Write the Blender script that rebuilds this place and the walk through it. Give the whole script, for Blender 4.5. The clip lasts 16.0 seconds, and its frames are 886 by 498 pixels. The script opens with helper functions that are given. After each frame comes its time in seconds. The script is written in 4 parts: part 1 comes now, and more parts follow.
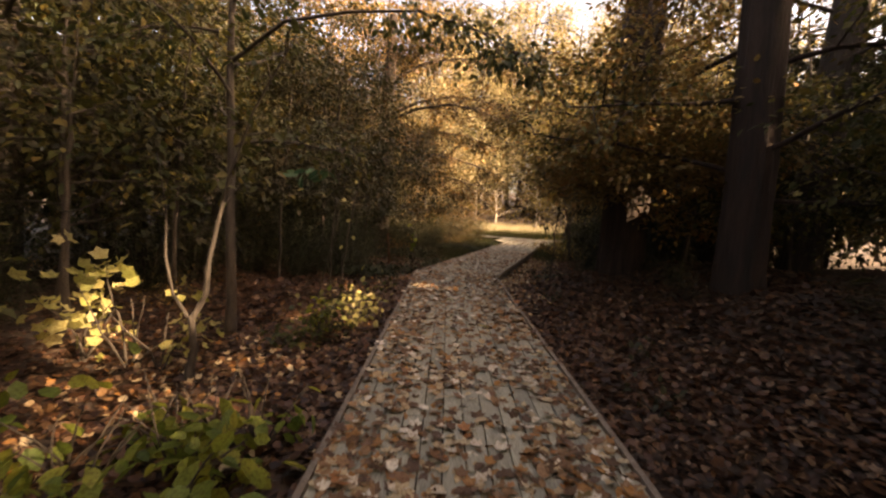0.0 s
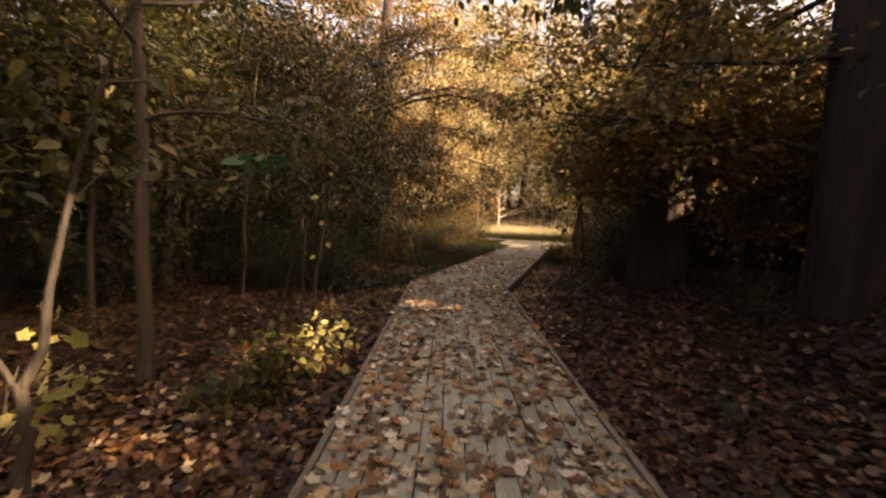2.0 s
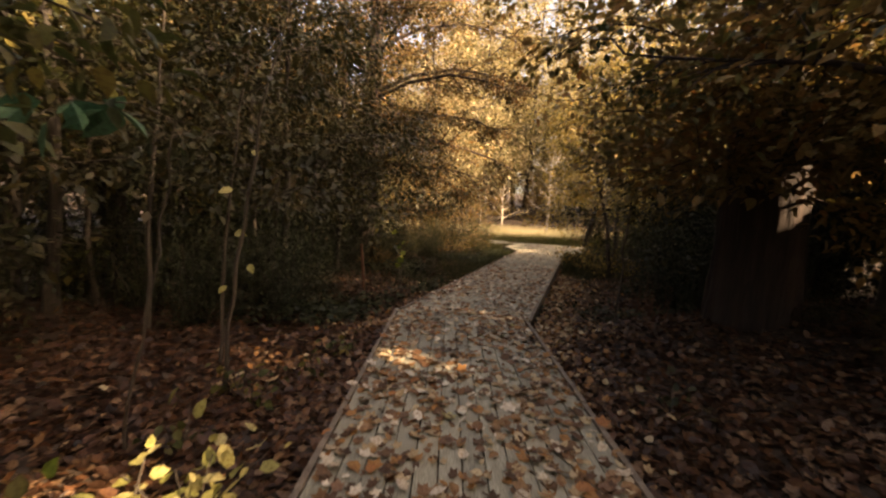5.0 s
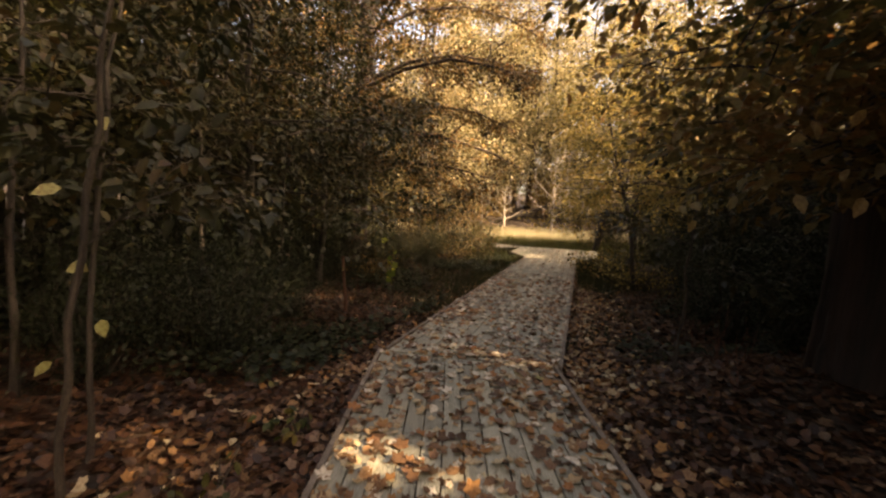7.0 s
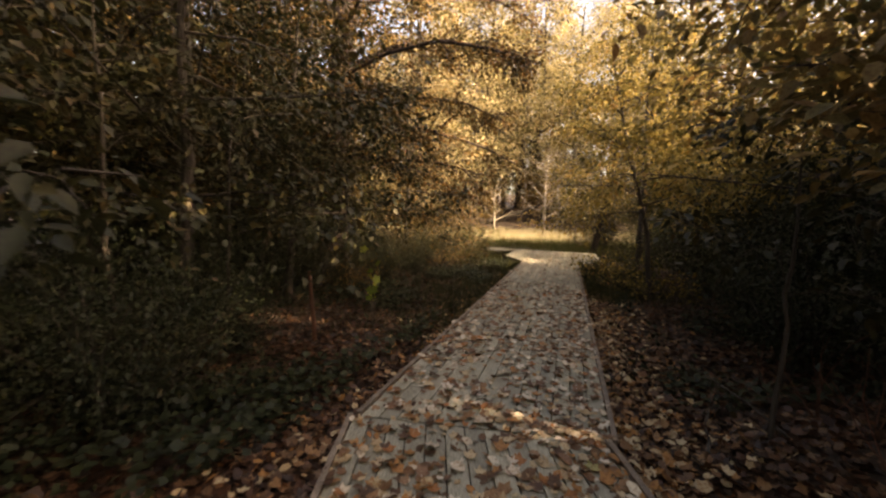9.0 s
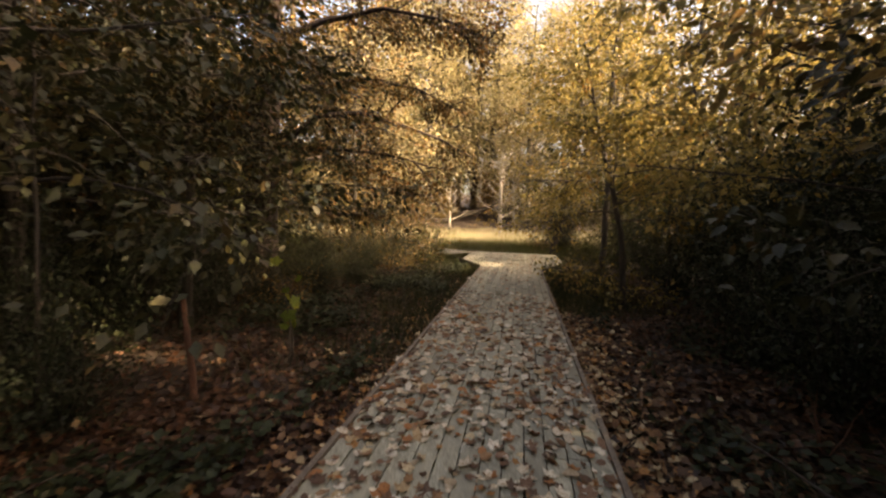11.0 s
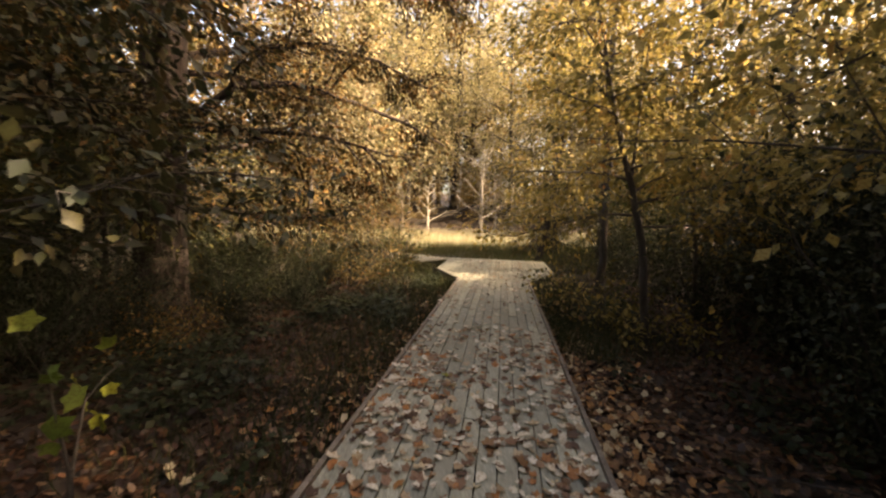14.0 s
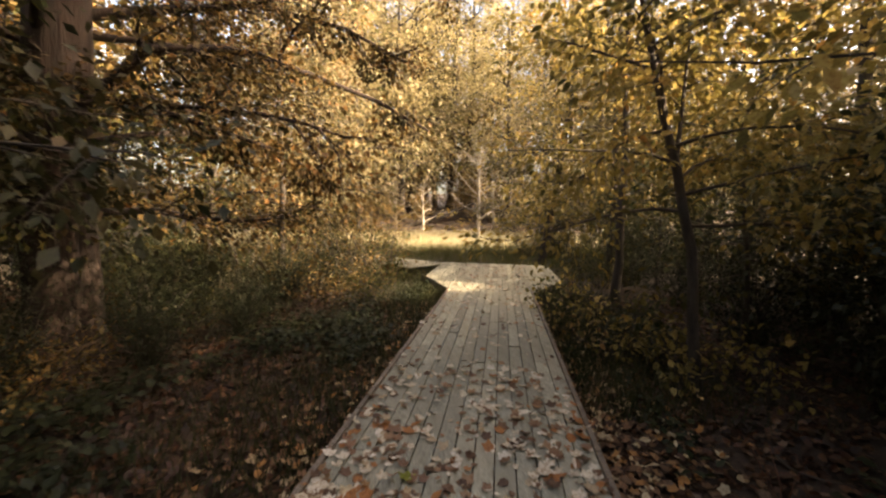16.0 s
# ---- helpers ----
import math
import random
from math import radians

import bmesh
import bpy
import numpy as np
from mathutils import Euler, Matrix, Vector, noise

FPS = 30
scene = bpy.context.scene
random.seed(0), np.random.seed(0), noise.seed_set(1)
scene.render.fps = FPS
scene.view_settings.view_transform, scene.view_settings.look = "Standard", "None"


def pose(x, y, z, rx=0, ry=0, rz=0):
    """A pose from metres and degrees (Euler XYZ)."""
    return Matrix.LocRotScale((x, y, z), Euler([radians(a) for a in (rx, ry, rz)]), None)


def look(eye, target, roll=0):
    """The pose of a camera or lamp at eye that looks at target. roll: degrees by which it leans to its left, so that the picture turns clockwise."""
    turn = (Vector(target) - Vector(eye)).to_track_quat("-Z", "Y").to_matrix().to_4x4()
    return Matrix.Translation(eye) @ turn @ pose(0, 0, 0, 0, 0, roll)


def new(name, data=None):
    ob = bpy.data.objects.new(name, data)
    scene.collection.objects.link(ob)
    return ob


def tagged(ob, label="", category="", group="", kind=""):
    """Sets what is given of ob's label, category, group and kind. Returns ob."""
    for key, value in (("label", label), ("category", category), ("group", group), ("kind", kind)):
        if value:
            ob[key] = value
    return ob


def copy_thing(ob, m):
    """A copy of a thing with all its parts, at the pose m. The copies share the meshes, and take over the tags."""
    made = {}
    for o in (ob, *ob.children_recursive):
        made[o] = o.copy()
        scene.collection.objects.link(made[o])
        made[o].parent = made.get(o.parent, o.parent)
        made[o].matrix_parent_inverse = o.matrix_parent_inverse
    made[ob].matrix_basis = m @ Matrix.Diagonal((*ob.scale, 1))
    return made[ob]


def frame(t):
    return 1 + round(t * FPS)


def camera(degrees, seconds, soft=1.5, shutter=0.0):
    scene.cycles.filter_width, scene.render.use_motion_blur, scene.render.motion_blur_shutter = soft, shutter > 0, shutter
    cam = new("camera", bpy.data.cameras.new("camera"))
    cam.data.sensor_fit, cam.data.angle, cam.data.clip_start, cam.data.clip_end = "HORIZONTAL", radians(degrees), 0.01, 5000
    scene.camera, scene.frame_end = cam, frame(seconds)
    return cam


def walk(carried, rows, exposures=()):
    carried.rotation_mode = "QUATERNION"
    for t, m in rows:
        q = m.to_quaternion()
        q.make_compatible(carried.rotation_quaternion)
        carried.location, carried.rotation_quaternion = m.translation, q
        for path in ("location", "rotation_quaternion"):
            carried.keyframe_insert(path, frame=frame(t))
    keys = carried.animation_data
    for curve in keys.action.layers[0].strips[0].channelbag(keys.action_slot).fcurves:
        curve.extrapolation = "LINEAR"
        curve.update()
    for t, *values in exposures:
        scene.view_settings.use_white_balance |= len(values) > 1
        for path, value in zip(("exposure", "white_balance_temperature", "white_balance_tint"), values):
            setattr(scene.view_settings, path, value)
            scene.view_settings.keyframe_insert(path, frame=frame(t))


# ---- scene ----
cam = camera(95.4, 16.0, soft=2.3, shutter=0.5)
PATH = [
    (0.0, (-0.012, 0.007, 1.487), (-0.026, 1.998, 1.300), 2.90),
    (0.5, (-0.012, 0.388, 1.488), (-0.034, 2.379, 1.301), 2.75),
    (1.0, (-0.005, 0.788, 1.471), (-0.028, 2.780, 1.288), 2.60),
    (1.5, (0.001, 1.176, 1.452), (-0.018, 3.168, 1.272), 2.52),
    (2.0, (0.013, 1.548, 1.450), (-0.009, 3.540, 1.272), 2.40),
    (2.5, (0.025, 1.920, 1.453), (-0.002, 3.912, 1.274), 2.23),
    (3.0, (0.028, 2.286, 1.454), (-0.002, 4.279, 1.276), 2.08),
    (3.5, (0.025, 2.648, 1.462), (-0.008, 4.639, 1.282), 2.08),
    (4.0, (0.018, 3.009, 1.465), (-0.016, 5.000, 1.284), 2.40),
    (6.5, (0.037, 5.043, 1.574), (0.019, 7.034, 1.389), 3.10),
    (7.0, (0.007, 5.381, 1.581), (-0.019, 7.372, 1.399), 2.77),
    (7.5, (-0.036, 5.721, 1.589), (-0.066, 7.713, 1.410), 2.47),
    (8.0, (-0.091, 6.069, 1.588), (-0.121, 8.061, 1.412), 2.30),
    (10.5, (0.047, 7.869, 1.581), (0.250, 9.851, 1.415), 1.90),
    (11.0, (0.122, 8.267, 1.591), (0.372, 10.244, 1.425), 1.95),
    (11.5, (0.199, 8.657, 1.602), (0.486, 10.629, 1.436), 1.95),
    (12.0, (0.290, 9.036, 1.615), (0.605, 11.004, 1.449), 1.98),
    (12.5, (0.399, 9.410, 1.632), (0.728, 11.375, 1.466), 2.00),
    (13.0, (0.514, 9.781, 1.653), (0.851, 11.745, 1.488), 2.00),
    (13.5, (0.636, 10.151, 1.672), (0.976, 12.115, 1.506), 1.98),
    (14.0, (0.768, 10.524, 1.681), (1.107, 12.488, 1.516), 1.85),
    (14.5, (0.905, 10.915, 1.679), (1.241, 12.880, 1.515), 1.62),
    (15.0, (1.046, 11.328, 1.673), (1.381, 13.293, 1.510), 1.40),
    (15.5, (1.188, 11.736, 1.666), (1.526, 13.701, 1.505), 1.23),
    (16.0, (1.323, 12.124, 1.667), (1.665, 14.088, 1.505), 1.10),
]
walk(cam, [(t, look(eye, target, roll)) for t, eye, target, roll in PATH], exposures=[(0.0, 2.64, 10900, 24), (4.0, 2.58, 10800, 21), (8.0, 2.54, 10300, 18), (11.0, 2.60, 9600, 15), (16.0, 2.73, 9000, 14)])

# ---------------------------------------------------------------- light
SUN = Vector((0.90, -0.44, 0.0)).normalized()
SUN_UP = radians(28)
world = bpy.data.worlds.new("sky")
scene.world = world
world.use_nodes = True
wn = world.node_tree.nodes
sky = wn.new("ShaderNodeTexSky")
sky.sky_type = "NISHITA"
sky.sun_disc = False
sky.sun_elevation = SUN_UP
sky.sun_rotation = math.atan2(SUN.x, SUN.y)
sky.air_density = 0.8
sky.dust_density = 5.0
sky.ozone_density = 0.2
wn["Background"].inputs["Strength"].default_value = 0.15
world.node_tree.links.new(sky.outputs[0], wn["Background"].inputs["Color"])
sun_data = bpy.data.lights.new("sun", "SUN")
sun_data.energy = 4.3
sun_data.angle = radians(0.6)
sun_data.color = (1.0, 0.90, 0.75)
sun = new("sun", sun_data)
sun.matrix_world = look((30, -15, 30), Vector((30, -15, 30)) - Vector((SUN.x * math.cos(SUN_UP), SUN.y * math.cos(SUN_UP), math.sin(SUN_UP))))


# ---------------------------------------------------------------- materials
def nodes_of(name):
    m = bpy.data.materials.new(name)
    m.use_nodes = True
    nt = m.node_tree
    return m, nt, nt.nodes, nt.nodes["Principled BSDF"], nt.nodes["Material Output"]


def ramp_node(nt, stops):
    r = nt.nodes.new("ShaderNodeValToRGB")
    while len(r.color_ramp.elements) < len(stops):
        r.color_ramp.elements.new(0.5)
    for e, (p, c) in zip(r.color_ramp.elements, stops):
        e.position, e.color = p, (*c, 1)
    return r


def leaf_material(name, colours, through_light=0.35, rough=0.55, clump=1.3, single=0.55, stepped=False):
    """Leaves that differ one by one, and by clumps."""
    m, nt, n, bsdf, out = nodes_of(name)
    geo = n.new("ShaderNodeNewGeometry")
    tex = n.new("ShaderNodeTexCoord")
    noi = n.new("ShaderNodeTexNoise")
    noi.inputs["Scale"].default_value = clump
    noi.inputs["Detail"].default_value = 3
    nt.links.new(tex.outputs["Object"], noi.inputs["Vector"])
    mix = n.new("ShaderNodeMath")
    mix.operation = "MULTIPLY_ADD"
    mix.inputs[1].default_value = single
    nt.links.new(geo.outputs["Random Per Island"], mix.inputs[0])
    sc = n.new("ShaderNodeMath")
    sc.operation = "MULTIPLY_ADD"
    sc.inputs[1].default_value = 2.9 * (1 - single)
    sc.inputs[2].default_value = 0.5 - 0.5 * single - 1.45 * (1 - single)
    nt.links.new(noi.outputs["Fac"], sc.inputs[0])
    nt.links.new(sc.outputs[0], mix.inputs[2])
    r = ramp_node(nt, [(i / (len(colours) - 1), c) for i, c in enumerate(colours)])
    if stepped:
        r.color_ramp.interpolation = "CONSTANT"
    nt.links.new(mix.outputs[0], r.inputs["Fac"])
    fine = n.new("ShaderNodeTexNoise")
    fine.inputs["Scale"].default_value = 60
    nt.links.new(tex.outputs["Object"], fine.inputs["Vector"])
    spot = ramp_node(nt, [(0.35, (0.55, 0.45, 0.38)), (0.55, (1, 1, 1))])
    nt.links.new(fine.outputs["Fac"], spot.inputs["Fac"])
    mul = n.new("ShaderNodeMixRGB")
    mul.blend_type = "MULTIPLY"
    mul.inputs[0].default_value = 0.8
    nt.links.new(r.outputs[0], mul.inputs[1])
    nt.links.new(spot.outputs[0], mul.inputs[2])
    nt.links.new(mul.outputs[0], bsdf.inputs["Base Color"])
    bsdf.inputs["Roughness"].default_value = rough
    bsdf.inputs["Specular IOR Level"].default_value = 0.3
    tr = n.new("ShaderNodeBsdfTranslucent")
    nt.links.new(mul.outputs[0], tr.inputs["Color"])
    ms = n.new("ShaderNodeMixShader")
    ms.inputs[0].default_value = through_light
    nt.links.new(bsdf.outputs[0], ms.inputs[1])
    nt.links.new(tr.outputs[0], ms.inputs[2])
    nt.links.new(ms.outputs[0], out.inputs["Surface"])
    return m


def rough_material(name, dark, light, scale, stretch=(1, 1, 1), rough=0.85, bump=0.5, fine=14.0, accent=None, by_object=0.0):
    """Bark, wood and soil: two scales of noise, a bump and stains."""
    m, nt, n, bsdf, out = nodes_of(name)
    tex = n.new("ShaderNodeTexCoord")
    mp = n.new("ShaderNodeMapping")
    mp.inputs["Scale"].default_value = stretch
    nt.links.new(tex.outputs["Object"], mp.inputs["Vector"])
    a = n.new("ShaderNodeTexNoise")
    a.inputs["Scale"].default_value = scale
    a.inputs["Detail"].default_value = 6
    b = n.new("ShaderNodeTexNoise")
    b.inputs["Scale"].default_value = scale * fine
    b.inputs["Detail"].default_value = 4
    nt.links.new(mp.outputs[0], a.inputs["Vector"])
    nt.links.new(mp.outputs[0], b.inputs["Vector"])
    ra = ramp_node(nt, [(0.3, dark), (0.7, light)])
    nt.links.new(a.outputs["Fac"], ra.inputs["Fac"])
    rb = ramp_node(nt, [(0.35, (0.5, 0.48, 0.45)), (0.65, (1, 1, 1))])
    nt.links.new(b.outputs["Fac"], rb.inputs["Fac"])
    mul = n.new("ShaderNodeMixRGB")
    mul.blend_type = "MULTIPLY"
    mul.inputs[0].default_value = 0.85
    nt.links.new(ra.outputs[0], mul.inputs[1])
    nt.links.new(rb.outputs[0], mul.inputs[2])
    last = mul
    if accent:
        c = n.new("ShaderNodeTexNoise")
        c.inputs["Scale"].default_value = 1.1
        c.inputs["Detail"].default_value = 5
        nt.links.new(tex.outputs["Object"], c.inputs["Vector"])
        rc = ramp_node(nt, [(0.5, (0, 0, 0)), (0.68, (1, 1, 1))])
        nt.links.new(c.outputs["Fac"], rc.inputs["Fac"])
        mx = n.new("ShaderNodeMixRGB")
        nt.links.new(rc.outputs[0], mx.inputs[0])
        nt.links.new(last.outputs[0], mx.inputs[1])
        mx.inputs[2].default_value = (*accent, 1)
        last = mx
    if by_object:
        info = n.new("ShaderNodeObjectInfo")
        ro = ramp_node(nt, [(0.0, (1 - by_object,) * 3), (1.0, (1 + by_object * 0.4, 1 + by_object * 0.35, 1 + by_object * 0.25))])
        nt.links.new(info.outputs["Random"], ro.inputs["Fac"])
        mo = n.new("ShaderNodeMixRGB")
        mo.blend_type = "MULTIPLY"
        mo.inputs[0].default_value = 1
        nt.links.new(last.outputs[0], mo.inputs[1])
        nt.links.new(ro.outputs[0], mo.inputs[2])
        last = mo
    nt.links.new(last.outputs[0], bsdf.inputs["Base Color"])
    bsdf.inputs["Roughness"].default_value = rough
    bu = n.new("ShaderNodeBump")
    bu.inputs["Strength"].default_value = bump
    bu.inputs["Distance"].default_value = 0.02
    nt.links.new(b.outputs["Fac"], bu.inputs["Height"])
    nt.links.new(bu.outputs[0], bsdf.inputs["Normal"])
    return m


M_PLANK = rough_material("weathered_plank", (0.28, 0.268, 0.205), (0.47, 0.45, 0.355), 2.2, (6, 0.7, 3), 0.75, 0.35, 9, (0.27, 0.25, 0.19), 0.30)
M_EDGE = rough_material("edge_timber", (0.16, 0.12, 0.09), (0.30, 0.24, 0.19), 2.5, (3, 3, 3), 0.8, 0.4, 9, None, 0.25)
M_BEAM = rough_material("dark_beam", (0.05, 0.04, 0.03), (0.11, 0.09, 0.07), 3, (1, 1, 1), 0.9)
M_BARK = rough_material("grey_brown_bark", (0.022, 0.017, 0.013), (0.075, 0.058, 0.045), 7, (1, 1, 0.16), 0.92, 1.0, 5)
M_BARK_RED = rough_material("ridged_bark", (0.010, 0.0065, 0.005), (0.046, 0.025, 0.017), 6, (1, 1, 0.12), 0.92, 1.0, 5)
M_BARK_SNAG = rough_material("reddish_bark", (0.09, 0.038, 0.022), (0.20, 0.085, 0.05), 8, (1, 1, 0.3), 0.9, 0.6)
M_BARK_PALE = rough_material("pale_bark", (0.30, 0.26, 0.21), (0.55, 0.49, 0.41), 6, (1, 1, 0.3), 0.85, 0.4)
M_BARK_THIN = rough_material("sapling_bark", (0.032, 0.024, 0.018), (0.09, 0.069, 0.052), 9, (1, 1, 0.3), 0.88, 0.5)
M_SOIL = rough_material("forest_soil", (0.020, 0.013, 0.009), (0.060, 0.036, 0.022), 1.6, (1, 1, 1), 0.95, 0.8, 12, (0.06, 0.034, 0.018))

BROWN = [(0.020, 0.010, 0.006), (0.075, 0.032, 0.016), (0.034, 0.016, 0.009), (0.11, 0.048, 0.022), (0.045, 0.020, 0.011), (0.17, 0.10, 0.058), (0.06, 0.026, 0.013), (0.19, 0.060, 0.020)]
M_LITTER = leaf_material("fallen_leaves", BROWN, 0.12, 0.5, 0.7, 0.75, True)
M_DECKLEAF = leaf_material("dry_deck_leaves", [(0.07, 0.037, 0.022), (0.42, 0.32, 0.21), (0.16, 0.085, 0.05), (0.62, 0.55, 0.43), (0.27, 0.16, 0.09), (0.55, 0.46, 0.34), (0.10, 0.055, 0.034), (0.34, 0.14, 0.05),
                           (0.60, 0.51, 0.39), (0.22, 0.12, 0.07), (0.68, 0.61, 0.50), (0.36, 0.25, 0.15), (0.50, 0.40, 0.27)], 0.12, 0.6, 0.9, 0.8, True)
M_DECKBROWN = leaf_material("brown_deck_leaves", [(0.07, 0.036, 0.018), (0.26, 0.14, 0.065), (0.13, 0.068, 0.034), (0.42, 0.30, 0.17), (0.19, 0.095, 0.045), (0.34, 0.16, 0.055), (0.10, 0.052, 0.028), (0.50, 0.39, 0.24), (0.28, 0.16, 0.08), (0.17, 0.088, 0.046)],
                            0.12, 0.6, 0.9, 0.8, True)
M_OLIVE = leaf_material("olive_leaves", [(0.020, 0.032, 0.012), (0.040, 0.053, 0.017), (0.075, 0.078, 0.022), (0.16, 0.135, 0.038), (0.20, 0.125, 0.038)], 0.38)
# green lowered further, so the left wood's shade is partly leaf colour
M_DARK = leaf_material("dark_green_shade_leaves", [(0.013, 0.016, 0.008), (0.022, 0.026, 0.010), (0.035, 0.036, 0.013), (0.062, 0.050, 0.017), (0.11, 0.060, 0.021)], 0.3)
M_AMBER = leaf_material("amber_leaves", [(0.06, 0.062, 0.022), (0.15, 0.130, 0.042), (0.30, 0.235, 0.075), (0.45, 0.34, 0.12), (0.42, 0.21, 0.065)], 0.5)
M_GOLD = leaf_material("golden_leaves", [(0.065, 0.072, 0.034), (0.13, 0.122, 0.058), (0.24, 0.205, 0.11), (0.37, 0.31, 0.19), (0.27, 0.18, 0.10)], 0.36)
M_RUST = leaf_material("rusty_oak_leaves", [(0.05, 0.055, 0.02), (0.11, 0.09, 0.03), (0.20, 0.14, 0.05), (0.29, 0.18, 0.07), (0.28, 0.12, 0.04)], 0.38)
# oak leaves darker than M_RUST, with the old oak's shade in their colour
M_OAK_SHADED = leaf_material("shaded_brown_oak_leaves", [(0.020, 0.021, 0.009), (0.046, 0.038, 0.014), (0.095, 0.064, 0.023), (0.18, 0.11, 0.039), (0.21, 0.085, 0.024)], 0.38)
M_LIME = leaf_material("yellow_green_leaves", [(0.06, 0.12, 0.03), (0.14, 0.19, 0.035), (0.30, 0.30, 0.05), (0.45, 0.38, 0.07)], 0.45)
# withered pale leaves; on the seedlings the paleness stands for sunlight
M_CREAM = leaf_material("pale_yellow_leaves", [(0.20, 0.22, 0.06), (0.34, 0.32, 0.11), (0.50, 0.44, 0.20), (0.60, 0.50, 0.28)], 0.4)
M_FRESH = leaf_material("fresh_green_leaves", [(0.03, 0.10, 0.06), (0.05, 0.13, 0.07), (0.08, 0.15, 0.06)], 0.35)
M_PALEFAR = leaf_material("pale_far_leaves", [(0.17, 0.15, 0.065), (0.32, 0.28, 0.135), (0.44, 0.38, 0.21), (0.38, 0.29, 0.13)], 0.4, 0.6, 0.25)
# greens kept very dark: shade of thicket and ground put into the leaf colour
M_SHADE_LEAF = leaf_material("shade_dark_leaves", [(0.012, 0.017, 0.008), (0.022, 0.030, 0.012), (0.034, 0.042, 0.016), (0.05, 0.045, 0.018)], 0.3)
M_GRASS = leaf_material("grass_blades", [(0.03, 0.05, 0.015), (0.06, 0.08, 0.022), (0.11, 0.11, 0.035), (0.20, 0.16, 0.07)], 0.35, 0.6, 0.8)
# the meadow grass again, darker: shade under the trees put into its colour
M_SHADED_GRASS = leaf_material("shaded_grass_blades", [(0.016, 0.024, 0.009), (0.030, 0.042, 0.014), (0.055, 0.058, 0.020), (0.11, 0.080, 0.034)], 0.3, 0.6, 0.8)
M_STRAW = leaf_material("straw_blades", [(0.26, 0.25, 0.12), (0.44, 0.41, 0.24), (0.60, 0.55, 0.38), (0.50, 0.43, 0.30)], 0.35, 0.6, 0.6)


# ---------------------------------------------------------------- mesh tools
def mesh_np(name, verts, faces, material, smooth=False):
    """A mesh from arrays; faces all with the same number of corners."""
    verts = np.asarray(verts, dtype=np.float32).reshape(-1, 3)
    faces = np.asarray(faces, dtype=np.int32)
    k = faces.shape[1]
    me = bpy.data.meshes.new(name)
    me.vertices.add(len(verts))
    me.vertices.foreach_set("co", verts.ravel())
    me.loops.add(faces.size)
    me.loops.foreach_set("vertex_index", faces.ravel())
    me.polygons.add(len(faces))
    me.polygons.foreach_set("loop_start", np.arange(0, faces.size, k, dtype=np.int32))
    me.polygons.foreach_set("loop_total", np.full(len(faces), k, dtype=np.int32))
    if smooth:
        me.polygons.foreach_set("use_smooth", np.ones(len(faces), dtype=bool))
    me.materials.append(material)
    me.update(calc_edges=True)
    return me


def part_np(name, verts, faces, material, parent, label="", smooth=False):
    ob = new(name, mesh_np(name, verts, faces, material, smooth))
    ob.parent = parent
    if label:
        ob["label"] = label
    return ob


def unit(a):
    return a / np.maximum(np.linalg.norm(a, axis=-1, keepdims=True), 1e-9)


SHAPES = {
    "diamond": ([(0, 0, 0), (0.45, -0.30, 0.07), (1, 0, -0.06), (0.45, 0.30, 0.07)], [(0, 1, 2), (0, 2, 3)]),
    "oval": ([(0, 0, 0), (0.22, -0.25, 0.06), (0.62, -0.24, 0.06), (1, 0, -0.10), (0.62, 0.24, 0.06), (0.22, 0.25, 0.06)],
             [(0, 1, 2), (0, 2, 3), (0, 3, 4), (0, 4, 5)]),
    "blade": ([(0, -0.012, 0), (0, 0.012, 0), (0.55, -0.010, 0.10), (0.55, 0.010, 0.10), (1, 0, -0.05)], [(0, 1, 3), (0, 3, 2), (2, 3, 4)]),
}


def lobed(n=5):
    v = [(0.42, 0, 0.0)]
    ring = []
    for i in range(2 * n):
        a = math.pi + i * math.pi / n
        r = (0.50, 0.33)[i % 2] if i else 0.42
        ring.append((0.42 + r * math.cos(a), r * math.sin(a) * 1.05, (0.10, -0.03)[i % 2]))
    v += ring
    f = [(0, 1 + i, 1 + (i + 1) % (2 * n)) for i in range(2 * n)]
    return v, f


SHAPES["lobed"] = lobed()


def leaf_arrays(pos, along, up, size, shape, wide=1.0):
    """Leaves at pos that point along, face up and are size long, as vertices and faces."""
    v, f = SHAPES[shape]
    v, f = np.array(v), np.array(f)
    along = unit(along)
    side = unit(np.cross(up, along))
    nrm = np.cross(along, side)
    w = np.broadcast_to(np.asarray(wide, dtype=float), (len(pos),))
    p = pos[:, None, :] + size[:, None, None] * (v[None, :, 0:1] * along[:, None, :] + v[None, :, 1:2] * w[:, None, None] * side[:, None, :] + v[None, :, 2:3] * nrm[:, None, :])
    idx = (f[None] + (np.arange(len(pos)) * len(v))[:, None, None]).reshape(-1, 3)
    return p.reshape(-1, 3), idx


